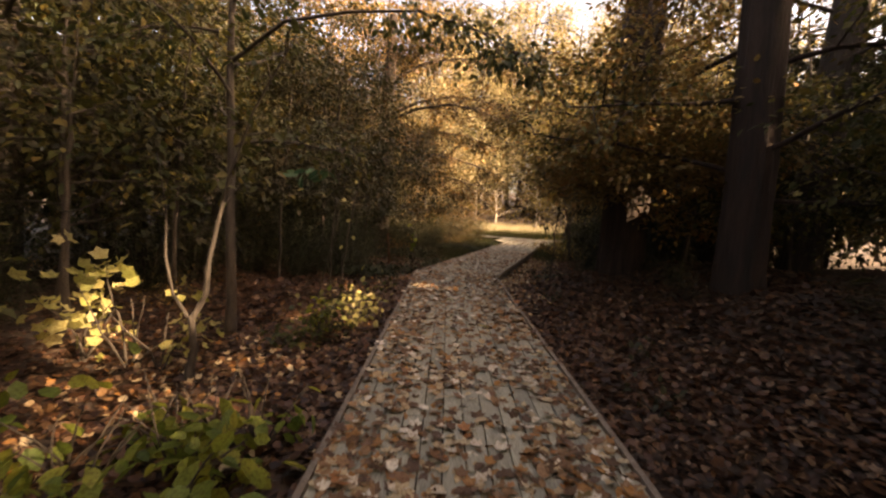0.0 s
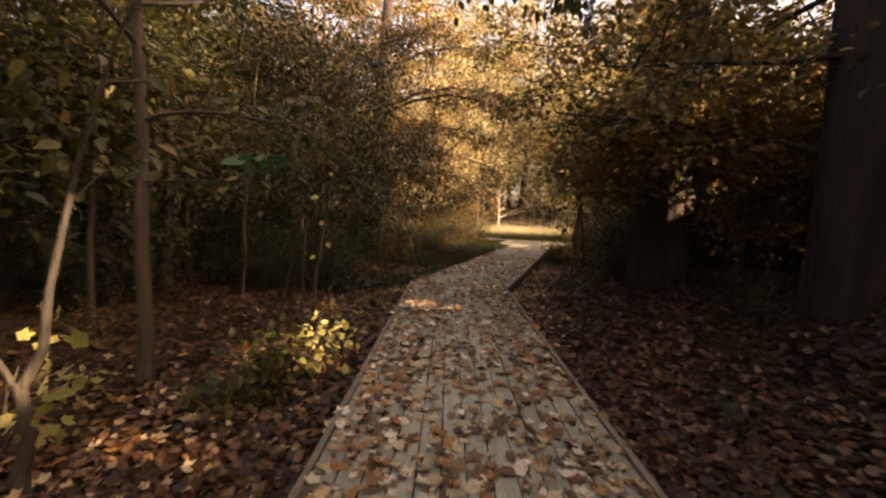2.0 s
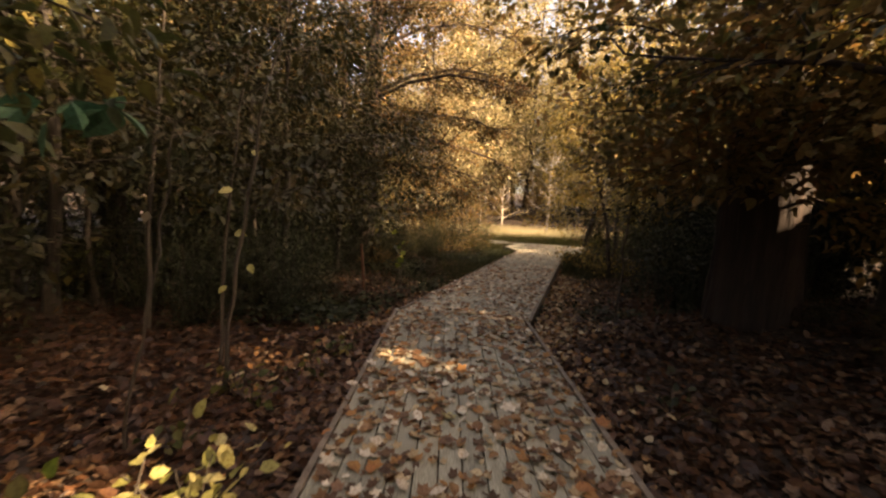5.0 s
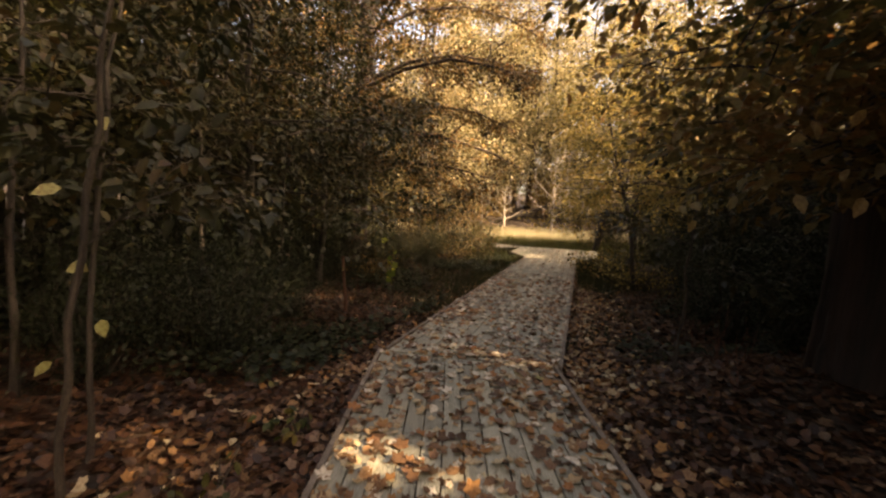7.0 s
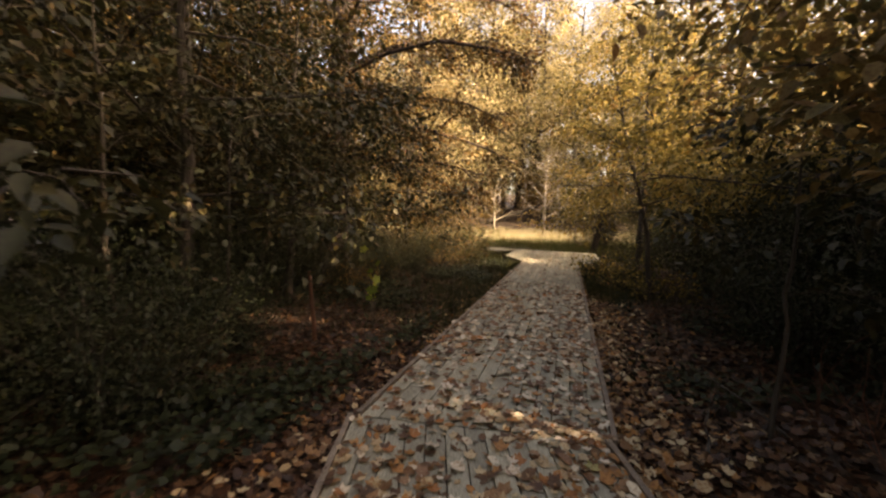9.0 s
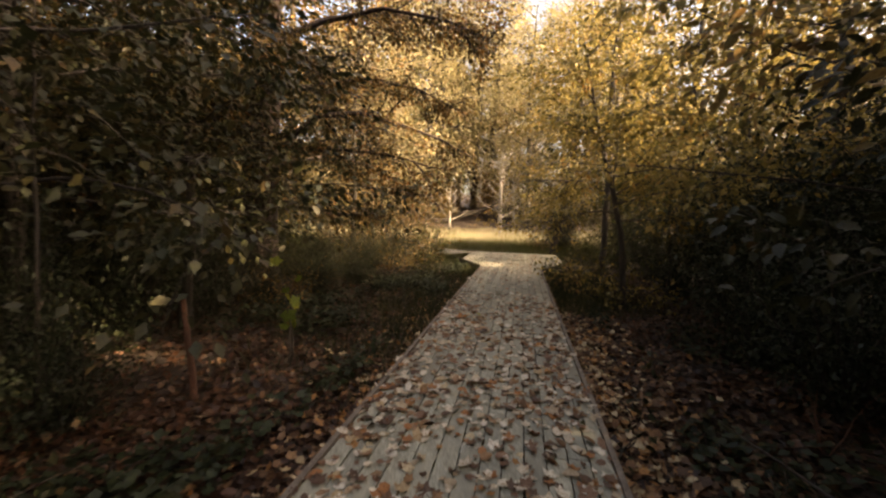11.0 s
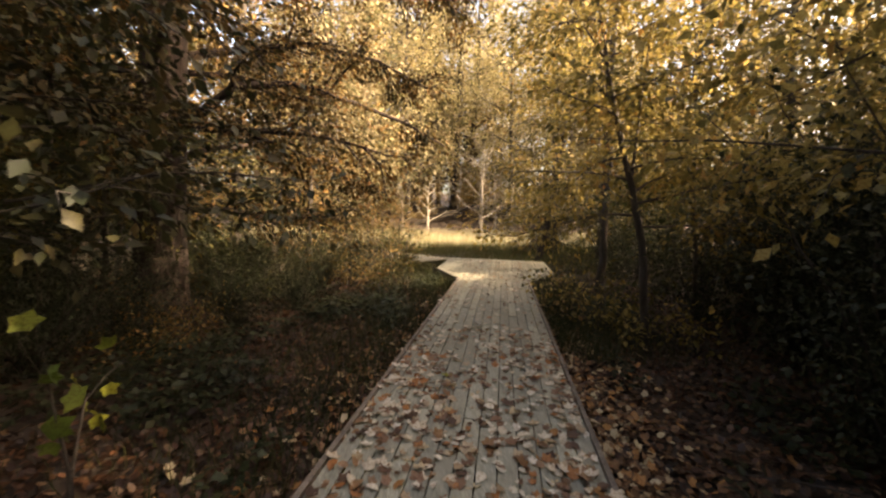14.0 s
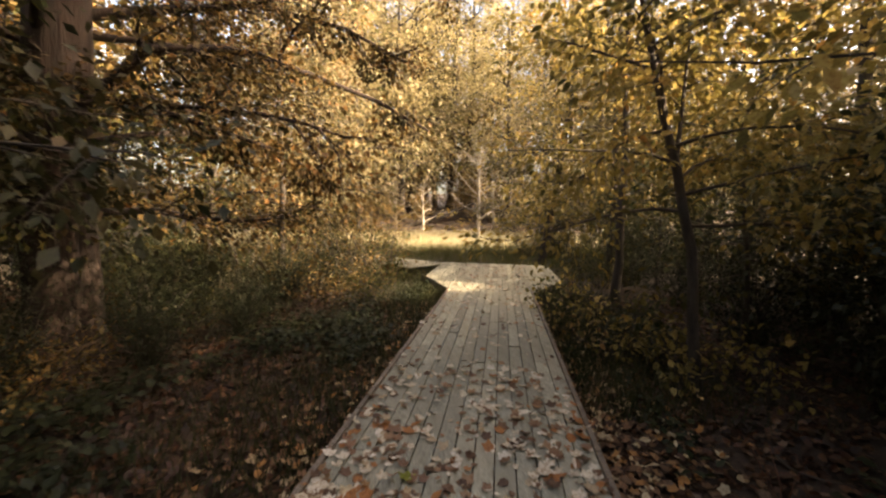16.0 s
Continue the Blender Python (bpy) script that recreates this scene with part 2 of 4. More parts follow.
def tube(pts, radii, sides=6, ridges=None, rng=None):
    """A round, tapered stem through pts, as vertices and quads."""
    pts = np.asarray(pts, dtype=float)
    k = len(pts)
    tan = unit(np.gradient(pts, axis=0))
    ref = np.array([0.31, 0.95, 0.05]) if abs(tan[0][2]) > 0.6 else np.array([0.0, 0.0, 1.0])
    a = unit(np.cross(tan, ref))
    b = np.cross(tan, a)
    ang = np.arange(sides) * 2 * math.pi / sides
    rr = np.repeat(np.asarray(radii, dtype=float)[:, None], sides, axis=1)
    if ridges is not None:
        rr = rr * ridges
    v = pts[:, None, :] + rr[:, :, None] * (np.cos(ang)[None, :, None] * a[:, None, :] + np.sin(ang)[None, :, None] * b[:, None, :])
    i = np.arange(k - 1)[:, None] * sides
    j = np.arange(sides)[None, :]
    j2 = (j + 1) % sides
    f = np.stack([i + j, i + j2, i + sides + j2, i + sides + j], axis=-1).reshape(-1, 4)
    return v.reshape(-1, 3), f


def join(parts):
    vs, fs, n = [], [], 0
    for v, f in parts:
        vs.append(v)
        fs.append(f + n)
        n += len(v)
    return np.concatenate(vs), np.concatenate(fs)


def bend(start, direction, length, rng, k=7, wobble=0.12, sag=0.0):
    """A wavering line of k points; sag bends it down (minus: up)."""
    d = np.array(direction, dtype=float)
    d /= np.linalg.norm(d)
    p = [np.array(start, dtype=float)]
    for _ in range(k - 1):
        d = d + rng.normal(0, wobble, 3) + np.array([0, 0, -sag / (k - 1)])
        d /= np.linalg.norm(d)
        p.append(p[-1] + d * length / (k - 1))
    return np.array(p)


def along_line(pts, t):
    x = t * (len(pts) - 1)
    i = min(int(x), len(pts) - 2)
    return pts[i] + (pts[i + 1] - pts[i]) * (x - i), pts[i + 1] - pts[i]


def sprays(limb, rng, n_sub, sub_len, n_twig, leaves_each, size, spread=0.16, start=0.25, droop=0.3, flat=0.35, radius=0.012):
    """Side branches and twigs of a limb, with its leaves: stems, leaf places, ways, ups and sizes."""
    stems, P, A, U, S = [], [], [], [], []
    for s in range(n_sub):
        t = start + (1 - start) * (s + rng.random()) / n_sub
        p, d = along_line(limb, min(t, 0.999))
        d = d / np.linalg.norm(d)
        side = np.cross(d, (0, 0, 1))
        side /= max(np.linalg.norm(side), 1e-6)
        way = d * rng.uniform(0.3, 0.9) + side * rng.choice([-1, 1]) * rng.uniform(0.5, 1.1) + np.array([0, 0, rng.normal(0.05, flat)])
        ln = sub_len * rng.uniform(0.55, 1.15) * (1.1 - 0.45 * t)
        sub = bend(p, way, ln, rng, 3, 0.19, droop)
        stems.append(tube(sub, np.linspace(radius, radius * 0.25, 3), 3))
        for w in range(n_twig):
            tt = 0.15 + 0.85 * (w + rng.random()) / n_twig
            q, e = along_line(sub, min(tt, 0.999))
            e = e / np.linalg.norm(e)
            n = rng.poisson(leaves_each) + 1
            off = rng.normal(0, spread, (n, 3)) * np.array([1, 1, 0.55])
            P.append(q + off)
            A.append(e * 0.5 + off / spread * 0.45 + rng.normal(0, 0.35, (n, 3)) + np.array([0, 0, -droop]))
            U.append(np.array([0, 0, 1.0]) + rng.normal(0, 0.45, (n, 3)))
            S.append(size * rng.uniform(0.6, 1.2, n))
    return stems, np.concatenate(P), np.concatenate(A), np.concatenate(U), np.concatenate(S)


def empty(name, x=0, y=0, z=0):
    e = new(name)
    e.location = (x, y, z)
    e.empty_display_size = 0.2
    return e


def bark_ridges(rng, k, sides, depth):
    """Long upright furrows for the bark of a thick trunk."""
    base = rng.random(sides)
    out = np.empty((k, sides))
    for i in range(k):
        base = 0.72 * base + 0.28 * rng.random(sides) if i % 3 == 0 else base
        out[i] = base
    return 1 + depth * (out - 0.5) * 2


def tree(name, rng, x, y, z, trunk, radii, limbs, leaf_mat, bark, size=0.085, shape="diamond", ridge=0.0, label="", category="tree", group="", wide=1.0, sides=9):
    """A tree with a trunk, its limbs and a crown. trunk: points from the base, in metres; limbs: dicts with at, way, length and the
    numbers that sprays() takes."""
    root = empty(name, x, y, z)
    tp = np.array(trunk, dtype=float)
    if len(tp) < 12:
        n = max(12, int(np.linalg.norm(tp[-1] - tp[0]) * (6 if ridge else 2)))
        s = np.linspace(0, len(tp) - 1, n)
        src = np.arange(len(tp))
        rad = np.interp(s, src, radii)
        tp = np.stack([np.interp(s, src, tp[:, c]) for c in range(3)], axis=1)
        sm = tp.copy()
        sm[1:-1] = (tp[:-2] + 2 * tp[1:-1] + tp[2:]) / 4
        tp = sm
        tp[1:, :2] += rng.normal(0, 0.012 + 0.02 * radii[0], (n - 1, 2)) * (0 if ridge else 1)
    else:
        rad = np.array(radii)
    h = tp[:, 2] - tp[0, 2]
    rad = rad * (1 + (0.08 if ridge else 0.4) * np.exp(-h / max(0.25, 0.9 * radii[0])))
    sd = 56 if ridge else sides
    part_np("trunk", *tube(tp, rad, sd, bark_ridges(rng, len(tp), sd, ridge) if ridge else None), bark, root, smooth=not ridge)
    leaves, twigs = [], []
    for L in limbs:
        p, d = along_line(tp, min(L["at"], 0.999))
        line = L["line"] if "line" in L else bend(p, L["way"], L["length"], rng, 8, L.get("wobble", 0.11), L.get("sag", 0.2))
        line = np.array(line, dtype=float)
        r = L.get("r", 0.035)
        part_np("limb", *tube(line, np.linspace(r, r * 0.22, len(line)), 7 if ridge else 5), bark, root, smooth=True)
        st, P, A, U, S = sprays(line, rng, L.get("subs", 7), L.get("sub_len", 0.9), L.get("twigs", 5), L.get("leaves", 5), size, L.get("spread", 0.15),
                                L.get("start", 0.25), L.get("droop", 0.3), L.get("flat", 0.35), max(0.006, r * 0.35))
        if not L.get("low"):
            st = [s for s in st if over_path(s[0] + np.array([x, y, z])).all()]
            k = over_path(P + np.array([x, y, z]))
            P, A, U, S = P[k], A[k], U[k], S[k]
        twigs += st
        if L.get("leaves", 5) > 0:
            leaves.append((P, A, U, S))
    if twigs:
        tagged(part_np("twig", *join(twigs), bark, root, smooth=True), kind="stuff")
    if leaves:
        P, A, U, S = [np.concatenate(c) for c in zip(*leaves)]
        part_np("crown", *leaf_arrays(P, A, U, S, shape, wide), leaf_mat, root)
    return tagged(root, label, category, group)


def shrub(name, rng, x, y, z, height, width, stems, leaves, leaf_mat, size, shape="diamond", bark=None, label="", category="shrub", group="", low=0.15, wide=1.0):
    """Many stems from one root with leaves out to an uneven outline."""
    root = empty(name, x, y, z)
    P, A, U, S = [], [], [], []
    for s in range(stems):
        a = s * 2.4 + rng.random()
        out = rng.uniform(0.25, 1.0) * width
        way = np.array([math.cos(a) * out, math.sin(a) * out, height * rng.uniform(0.6, 1.1)])
        line = bend((rng.normal(0, 0.05 * width), rng.normal(0, 0.05 * width), -0.05), way, np.linalg.norm(way), rng, 7, 0.13, 0.5)
        part_np("stem", *tube(line, np.linspace(0.006 + 0.008 * height, 0.003, 7), 5), bark or M_BARK_THIN, root, smooth=True)
        n = max(3, int(leaves / stems))
        t = low + (1 - low) * rng.random(n) ** 0.8
        q = np.array([along_line(line, min(v, 0.999))[0] for v in t])
        off = rng.normal(0, 1, (n, 3)) * np.array([0.20 * width, 0.20 * width, 0.12 * height]) * (0.4 + t[:, None])
        P.append(q + off)
        A.append(off + rng.normal(0, 0.10 * width, (n, 3)) + np.array([0, 0, -0.03]))
        U.append(np.array([0, 0, 1.0]) + rng.normal(0, 0.4, (n, 3)))
        S.append(size * rng.uniform(0.55, 1.2, n))
    P, A, U, S = [np.concatenate(c) for c in (P, A, U, S)]
    P[:, 2] = np.maximum(P[:, 2], 0.03)
    part_np("foliage", *leaf_arrays(P, A, U, S, shape, wide), leaf_mat, root)
    return tagged(root, label, category, group)


def smooth01(a, b, x):
    t = np.clip((x - a) / (b - a), 0, 1)
    return t * t * (3 - 2 * t)


# ---------------------------------------------------------------- plan of the boardwalk
HALF = 0.965
MID1 = 0.245
KINK = (0.30, 9.65)
W2 = radians(18.0)
AH2 = np.array([math.sin(W2), math.cos(W2)])
RT2 = np.array([math.cos(W2), -math.sin(W2)])
END2 = 11.95


def offset_right(x, y):
    """Metres to the right of the boardwalk's middle line."""
    a = x - MID1
    b = (x - KINK[0]) * RT2[0] + (y - KINK[1]) * RT2[1]
    t = smooth01(8.6, 10.6, y)
    return a * (1 - t) + b * t


def over_path(p):
    """True where a point leaves the way along the boards free."""
    d = np.abs(offset_right(p[:, 0], p[:, 1]))
    return (d > 1.25) | (p[:, 2] > 2.75) | (p[:, 1] > 16)


def ground_z(x, y):
    x, y = np.asarray(x, dtype=float), np.asarray(y, dtype=float)
    d = offset_right(x, y)
    h = -0.15 + 0.0 * x
    h = h + 0.80 * smooth01(1.1, 5.2, d) * (1 - smooth01(8.5, 13.0, y))
    h = h - 0.14 * smooth01(8.8, 10.5, y) * (1 - smooth01(24, 30, y)) * smooth01(0.6, 1.3, np.abs(d))
    h = h + 0.35 * smooth01(2.5, 7.0, d) * smooth01(9, 14, y) * (1 - smooth01(24, 30, y))
    h = h - 0.20 * smooth01(1.2, 3.0, -d) * (1 - smooth01(4.0, 6.5, y))
    h = h + 2.8 * smooth01(47, 57, y) + 6.0 * smooth01(60, 140, y)
    bump = 0.05 * np.sin(1.7 * x + 0.6 * y) * np.sin(1.3 * y - 0.4 * x) + 0.025 * np.sin(4.1 * x + 1.0) * np.sin(3.7 * y)
    h = h + bump * smooth01(1.0, 1.8, np.abs(d))
    far = np.hypot(x, y - 15)
    return h - 0.02 * smooth01(200, 900, far)


def build_ground():
    def axis(lo, hi, fine_lo, fine_hi, step):
        a = list(np.arange(fine_lo, fine_hi + 1e-6, step))
        s = step
        while a[-1] < hi:
            s *= 1.25
            a.append(a[-1] + s)
        s = step
        while a[0] > lo:
            s *= 1.25
            a.insert(0, a[0] - s)
        return np.array(a)
    X = axis(-2500, 2500, -9, 11, 0.2)
    Y = axis(-2500, 2500, -5, 30, 0.2)
    gx, gy = np.meshgrid(X, Y)
    v = np.stack([gx, gy, ground_z(gx, gy)], axis=-1).reshape(-1, 3)
    nx = len(X)
    i = (np.arange(len(Y) - 1)[:, None] * nx + np.arange(nx - 1)[None]).ravel()
    f = np.stack([i, i + 1, i + nx + 1, i + nx], axis=-1)
    ob = new("ground", mesh_np("ground", v, f, M_SOIL, True))
    return tagged(ob, "dark brown forest soil under fallen leaves", "ground", kind="structure")


ground = build_ground()

# ---------------------------------------------------------------- boardwalk
boardwalk = tagged(empty("boardwalk", 0, 0, 0), "weathered grey plank boardwalk strewn with dry leaves", "boardwalk", kind="structure")
prng = np.random.default_rng(5)
PITCH = (2 * HALF - 0.08) / 13
THICK = 0.032


def prism(name, poly, top, thick, material, parent, chamfer=0.004, label=""):
    """A board with the outline poly (anticlockwise), its upper edges eased."""
    poly = np.array(poly, dtype=float)
    c = poly.mean(axis=0)
    k = len(poly)
    dirs = unit(c - poly)
    inner = poly + dirs * chamfer * 1.4
    q = poly - c
    v = np.concatenate([np.c_[q, np.full(k, -thick)], np.c_[q, np.full(k, -chamfer)], np.c_[inner - c, np.zeros(k)]])
    bm = bmesh.new()
    vs = [bm.verts.new(p) for p in v]
    for r in (0, 1):
        for i in range(k):
            j = (i + 1) % k
            bm.faces.new([vs[r * k + i], vs[r * k + j], vs[(r + 1) * k + j], vs[(r + 1) * k + i]])
    bm.faces.new(vs[2 * k:])
    bm.faces.new(vs[:k][::-1])
    bmesh.ops.recalc_face_normals(bm, faces=bm.faces)
    me = bpy.data.meshes.new(name)
    bm.to_mesh(me)
    bm.free()
    me.materials.append(material)
    ob = new(name, me)
    ob.location = (c[0], c[1], top)
    ob.parent = parent
    if label:
        ob["label"] = label
    return ob


def run_of_planks(origin, ahead, right, starts, ends, rows, v0, seed):
    """Rows of planks laid lengthwise with staggered butt joints; starts and ends give each row's limits."""
    r = np.random.default_rng(seed)
    for k in range(rows):
        va, vb = v0 + k * PITCH + 0.005, v0 + (k + 1) * PITCH - 0.005
        s0a, s0b = starts(va), starts(vb)
        s1a, s1b = ends(va), ends(vb)
        if min(s1a, s1b) - max(s0a, s0b) < 0.15:
            continue
        cuts = []
        s = max(s0a, s0b) + r.choice([0.6, 1.2, 1.2, 1.8, 2.4])
        while s < min(s1a, s1b) - 0.5:
            cuts.append(s)
            s += r.choice([1.8, 2.4, 2.4, 3.0, 3.6])
        lo = [(s0a, s0b)] + [(c + 0.003, c + 0.003) for c in cuts]
        hi = [(c - 0.003, c - 0.003) for c in cuts] + [(s1a, s1b)]
        for (la, lb), (ha, hb) in zip(lo, hi):
            pts = [origin + ahead * la + right * va, origin + ahead * lb + right * vb, origin + ahead * hb + right * vb, origin + ahead * ha + right * va]
            w = prism("plank", pts, r.normal(0, 0.0015), THICK, M_PLANK, boardwalk)
            w.rotation_euler = (r.normal(0, 0.002), r.normal(0, 0.004), 0)


TAN9 = math.tan(W2 / 2)
O1 = np.array([MID1, 0.0])
K0 = np.array(KINK)
run_of_planks(O1, np.array([0.0, 1.0]), np.array([1.0, 0.0]), lambda v: -5.0, lambda v: KINK[1] - v * TAN9 - 0.004, 13, -HALF + 0.04, 11)
run_of_planks(K0, AH2, RT2, lambda v: v * TAN9 + 0.004, lambda v: END2 - 0.004, 13, -HALF + 0.04, 12)


def flare_start(v):
    return END2 + max(0.0, (abs(v) - 1.0) * 2.1) + 0.004


run_of_planks(K0, AH2, RT2, flare_start, lambda v: END2 + 5.2, 26, -13 * PITCH, 13)
NECK = K0 + AH2 * END2
B0 = NECK + AH2 * 3.7 - RT2 * 1.4
AH3 = np.array([-0.66, 0.75])
RT3 = np.array([0.75, 0.66])
run_of_planks(B0, AH3, RT3, lambda v: 0.9, lambda v: 12.0, 13, -HALF + 0.04, 14)


def edging(a, b, out, drop, seed):
    """Kerb timbers along an edge from a to b, with the fascia boards below; out points away from the deck."""
    r = np.random.default_rng(seed)
    a, b, out = np.array(a, dtype=float), np.array(b, dtype=float), np.array(out, dtype=float)
    ln = np.linalg.norm(b - a)
    d = (b - a) / ln
    s = 0.0
    while s < ln - 0.05:
        e = min(ln, s + r.choice([2.4, 3.0, 3.6]))
        if ln - e < 0.5:
            e = ln
        p, q = a + d * (s + 0.002), a + d * (e - 0.002)
        prism("kerb_timber", [p, q, q + out * 0.040, p + out * 0.040], 0.026 + r.normal(0, 0.003), 0.060, M_EDGE, boardwalk, 0.006)
        prism("fascia_board", [p + out * 0.006, q + out * 0.006, q + out * 0.034, p + out * 0.034], -0.036, drop, M_BEAM, boardwalk, 0.003)
        s = e


def on1(s, v):
    return O1 + np.array([v, s])


def on2(s, v):
    return K0 + AH2 * s + RT2 * v


IN = HALF - 0.04
edging(on1(-5, -IN), on1(KINK[1] + IN * TAN9, -IN), (-1, 0), 0.24, 21)
edging(on1(-5, IN), on1(KINK[1] - IN * TAN9, IN), (1, 0), 0.24, 22)
edging(on2(-IN * TAN9, -IN), on2(END2, -IN), -RT2, 0.34, 23)
edging(on2(IN * TAN9, IN), on2(END2, IN), RT2, 0.34, 24)
for sgn, seed in ((-1, 25), (1, 26)):
    a, b = on2(END2 + 0.05, sgn * 1.0), on2(END2 + 2.2, sgn * 2.02)
    d = unit(b - a)
    o = np.array([d[1], -d[0]])
    prism("fascia_board", [a + o * 0.0, b, b - o * 0.03 * (1 if sgn < 0 else 1), a - o * 0.03], -0.02, 0.3, M_BEAM, boardwalk, 0.003)
for s, v in [(y, sx) for y in np.arange(-4.5, 9.5, 1.8) for sx in (-0.6, 0.6)]:
    p = on1(s, v)
    prism("joist", [p + (-0.04, -0.9), p + (0.04, -0.9), p + (0.04, 0.89), p + (-0.04, 0.89)], -0.036, 0.14, M_BEAM, boardwalk, 0.003)
for s, v in [(y, sx) for y in np.arange(1.2, 16.5, 1.8) for sx in (-0.6, 0.6)]:
    p = on2(s, v)
    prism("joist", [p + RT2 * a + AH2 * b for a, b in ((-0.04, -0.9), (0.04, -0.9), (0.04, 0.89), (-0.04, 0.89))], -0.036, 0.30, M_BEAM, boardwalk, 0.003)
# ---------------------------------------------------------------- trees that stand by the path
def gz(x, y):
    return float(ground_z(x, y))


def fan(rng, n, lo, hi, length, rise=0.25, **more):
    """n limbs turned round the trunk, between the heights lo and hi (shares of the trunk)."""
    out = []
    for i in range(n):
        a = i * 2.39996 + rng.uniform(-0.4, 0.4)
        at = lo + (hi - lo) * (i + 0.5) / n
        ln = length * (1.15 - 0.6 * (at - lo) / max(hi - lo, 0.01)) * rng.uniform(0.8, 1.15)
        out.append(dict(at=at, way=(math.cos(a), math.sin(a), rise + rng.normal(0, 0.12)), length=ln, **more))
    return out


rng = np.random.default_rng(31)
# the thick trunk beside the first stretch, with low limbs over the path
limbs = []
for at, way, ln in ((0.35, (-0.9, -0.25, 0.10), 1.9), (0.33, (0.3, -0.9, 0.14), 2.4), (0.36, (0.9, 0.35, 0.14), 2.6), (0.38, (-0.8, -0.75, 0.12), 2.3),
                    (0.42, (-0.9, 0.5, 0.2), 2.2), (0.44, (0.85, -0.6, 0.2), 3.0), (0.42, (0.1, 0.95, 0.3), 3.0), (0.43, (-0.45, -0.9, 0.25), 3.4), (0.48, (0.5, 0.8, 0.3), 3.2),
                    (0.55, (-0.9, 0.1, 0.4), 3.2), (0.62, (0.3, -0.9, 0.5), 3.2), (0.70, (0.7, 0.6, 0.5), 3.0), (0.78, (-0.6, 0.7, 0.6), 2.8), (0.9, (-0.2, -0.6, 0.8), 2.4),
                    (0.34, (-0.35, -1.0, 0.10), 2.0), (0.37, (0.5, -1.0, 0.12), 2.4), (0.39, (-1.0, -0.5, 0.14), 2.1), (0.42, (0.0, -1.0, 0.15), 2.6), (0.45, (-0.7, -0.9, 0.2), 2.7), (0.40, (0.6, -0.9, 0.2), 2.8), (0.45, (-1.0, -0.2, 0.25), 2.8),
                    (0.27, (-0.6, -0.9, 0.06), 2.0), (0.28, (0.25, -1.0, 0.04), 2.1), (0.265, (-0.95, -0.45, 0.08), 1.7), (0.285, (0.8, -0.75, 0.05), 2.3), (0.30, (-0.2, -1.0, 0.10), 2.6), (0.30, (1.0, -0.1, 0.08), 2.4),
                    (0.47, (-0.3, -1.0, 0.15), 2.6), (0.50, (0.5, -1.0, 0.15), 2.8), (0.53, (-0.9, -0.5, 0.2), 2.4), (0.56, (0.1, -1.0, 0.2), 2.6), (0.60, (0.8, -0.8, 0.2), 2.8), (0.64, (-0.5, -0.9, 0.25), 2.6)):
    limbs.append(dict(at=at, way=way, length=ln, r=0.026, subs=12, sub_len=1.3, twigs=7, leaves=6.5, spread=0.20, sag=0.05, start=0.12, droop=0.12, flat=0.22))
tree("oak_tree", rng, 3.80, 8.80, gz(3.80, 8.80) - 0.05, [(0, 0, 0), (0.02, 0, 2), (0.05, 0.02, 5), (0.1, 0, 10)], [0.44, 0.44, 0.42, 0.20], limbs, M_RUST, M_BARK_RED, 0.12, "oval", 0.15,
     "tall oak with dark furrowed bark beside the boardwalk")
limbs = fan(rng, 16, 0.22, 0.95, 3.0, 0.2, r=0.045, subs=11, sub_len=1.4, twigs=7, leaves=4.5, spread=0.24, sag=0.15)
tree("oak_tree", rng, 4.40, 6.05, gz(4.40, 6.05) - 0.05, [(0, 0, 0), (0, 0.02, 2), (-0.05, 0.05, 5), (0, 0, 10)], [0.31, 0.30, 0.27, 0.15], limbs, M_OLIVE, M_BARK_RED, 0.10, "diamond", 0.13,
     "tall oak with dark trunk rising from a leafy bank")
limbs = fan(rng, 16, 0.22, 0.95, 3.0, 0.2, r=0.045, subs=11, sub_len=1.4, twigs=7, leaves=4.5, spread=0.24, sag=0.15)
tree("oak_tree", rng, 6.90, 7.90, gz(6.90, 7.90) - 0.05, [(0, 0, 0), (0.12, 0.02, 2), (0.35, 0.05, 5), (0.8, 0, 10)], [0.31, 0.30, 0.27, 0.15], limbs, M_DARK, M_BARK, 0.10, "diamond", 0.09,
     "leaning dark-barked oak behind its neighbour on the bank")

# bough that hangs over the path
limbs = [dict(at=0.60, line=[(0, 0, 3.55), (0.8, -0.3, 3.95), (1.6, -0.5, 4.0), (2.4, -0.6, 4.0), (3.1, -0.75, 3.75), (3.7, -0.9, 3.35)], r=0.03, subs=18, sub_len=0.85, twigs=6, leaves=4, spread=0.12, start=0.5, droop=0.5)]
limbs += [dict(at=0.3, line=[(0, 0, 1.95), (0.5, -0.1, 1.98), (1.0, -0.15, 1.95), (1.5, -0.25, 2.02)], r=0.009, subs=4, sub_len=0.25, twigs=2, leaves=0.6, start=0.5, spread=0.05),
          dict(at=0.2, line=[(0, 0, 1.1), (-0.3, -0.1, 1.3), (-0.6, -0.2, 1.4)], r=0.008, subs=3, sub_len=0.2, twigs=1, leaves=0, start=0.5)]
limbs += fan(rng, 9, 0.45, 0.95, 1.9, 0.35, r=0.025, subs=8, sub_len=0.8, twigs=5, leaves=4, spread=0.15)
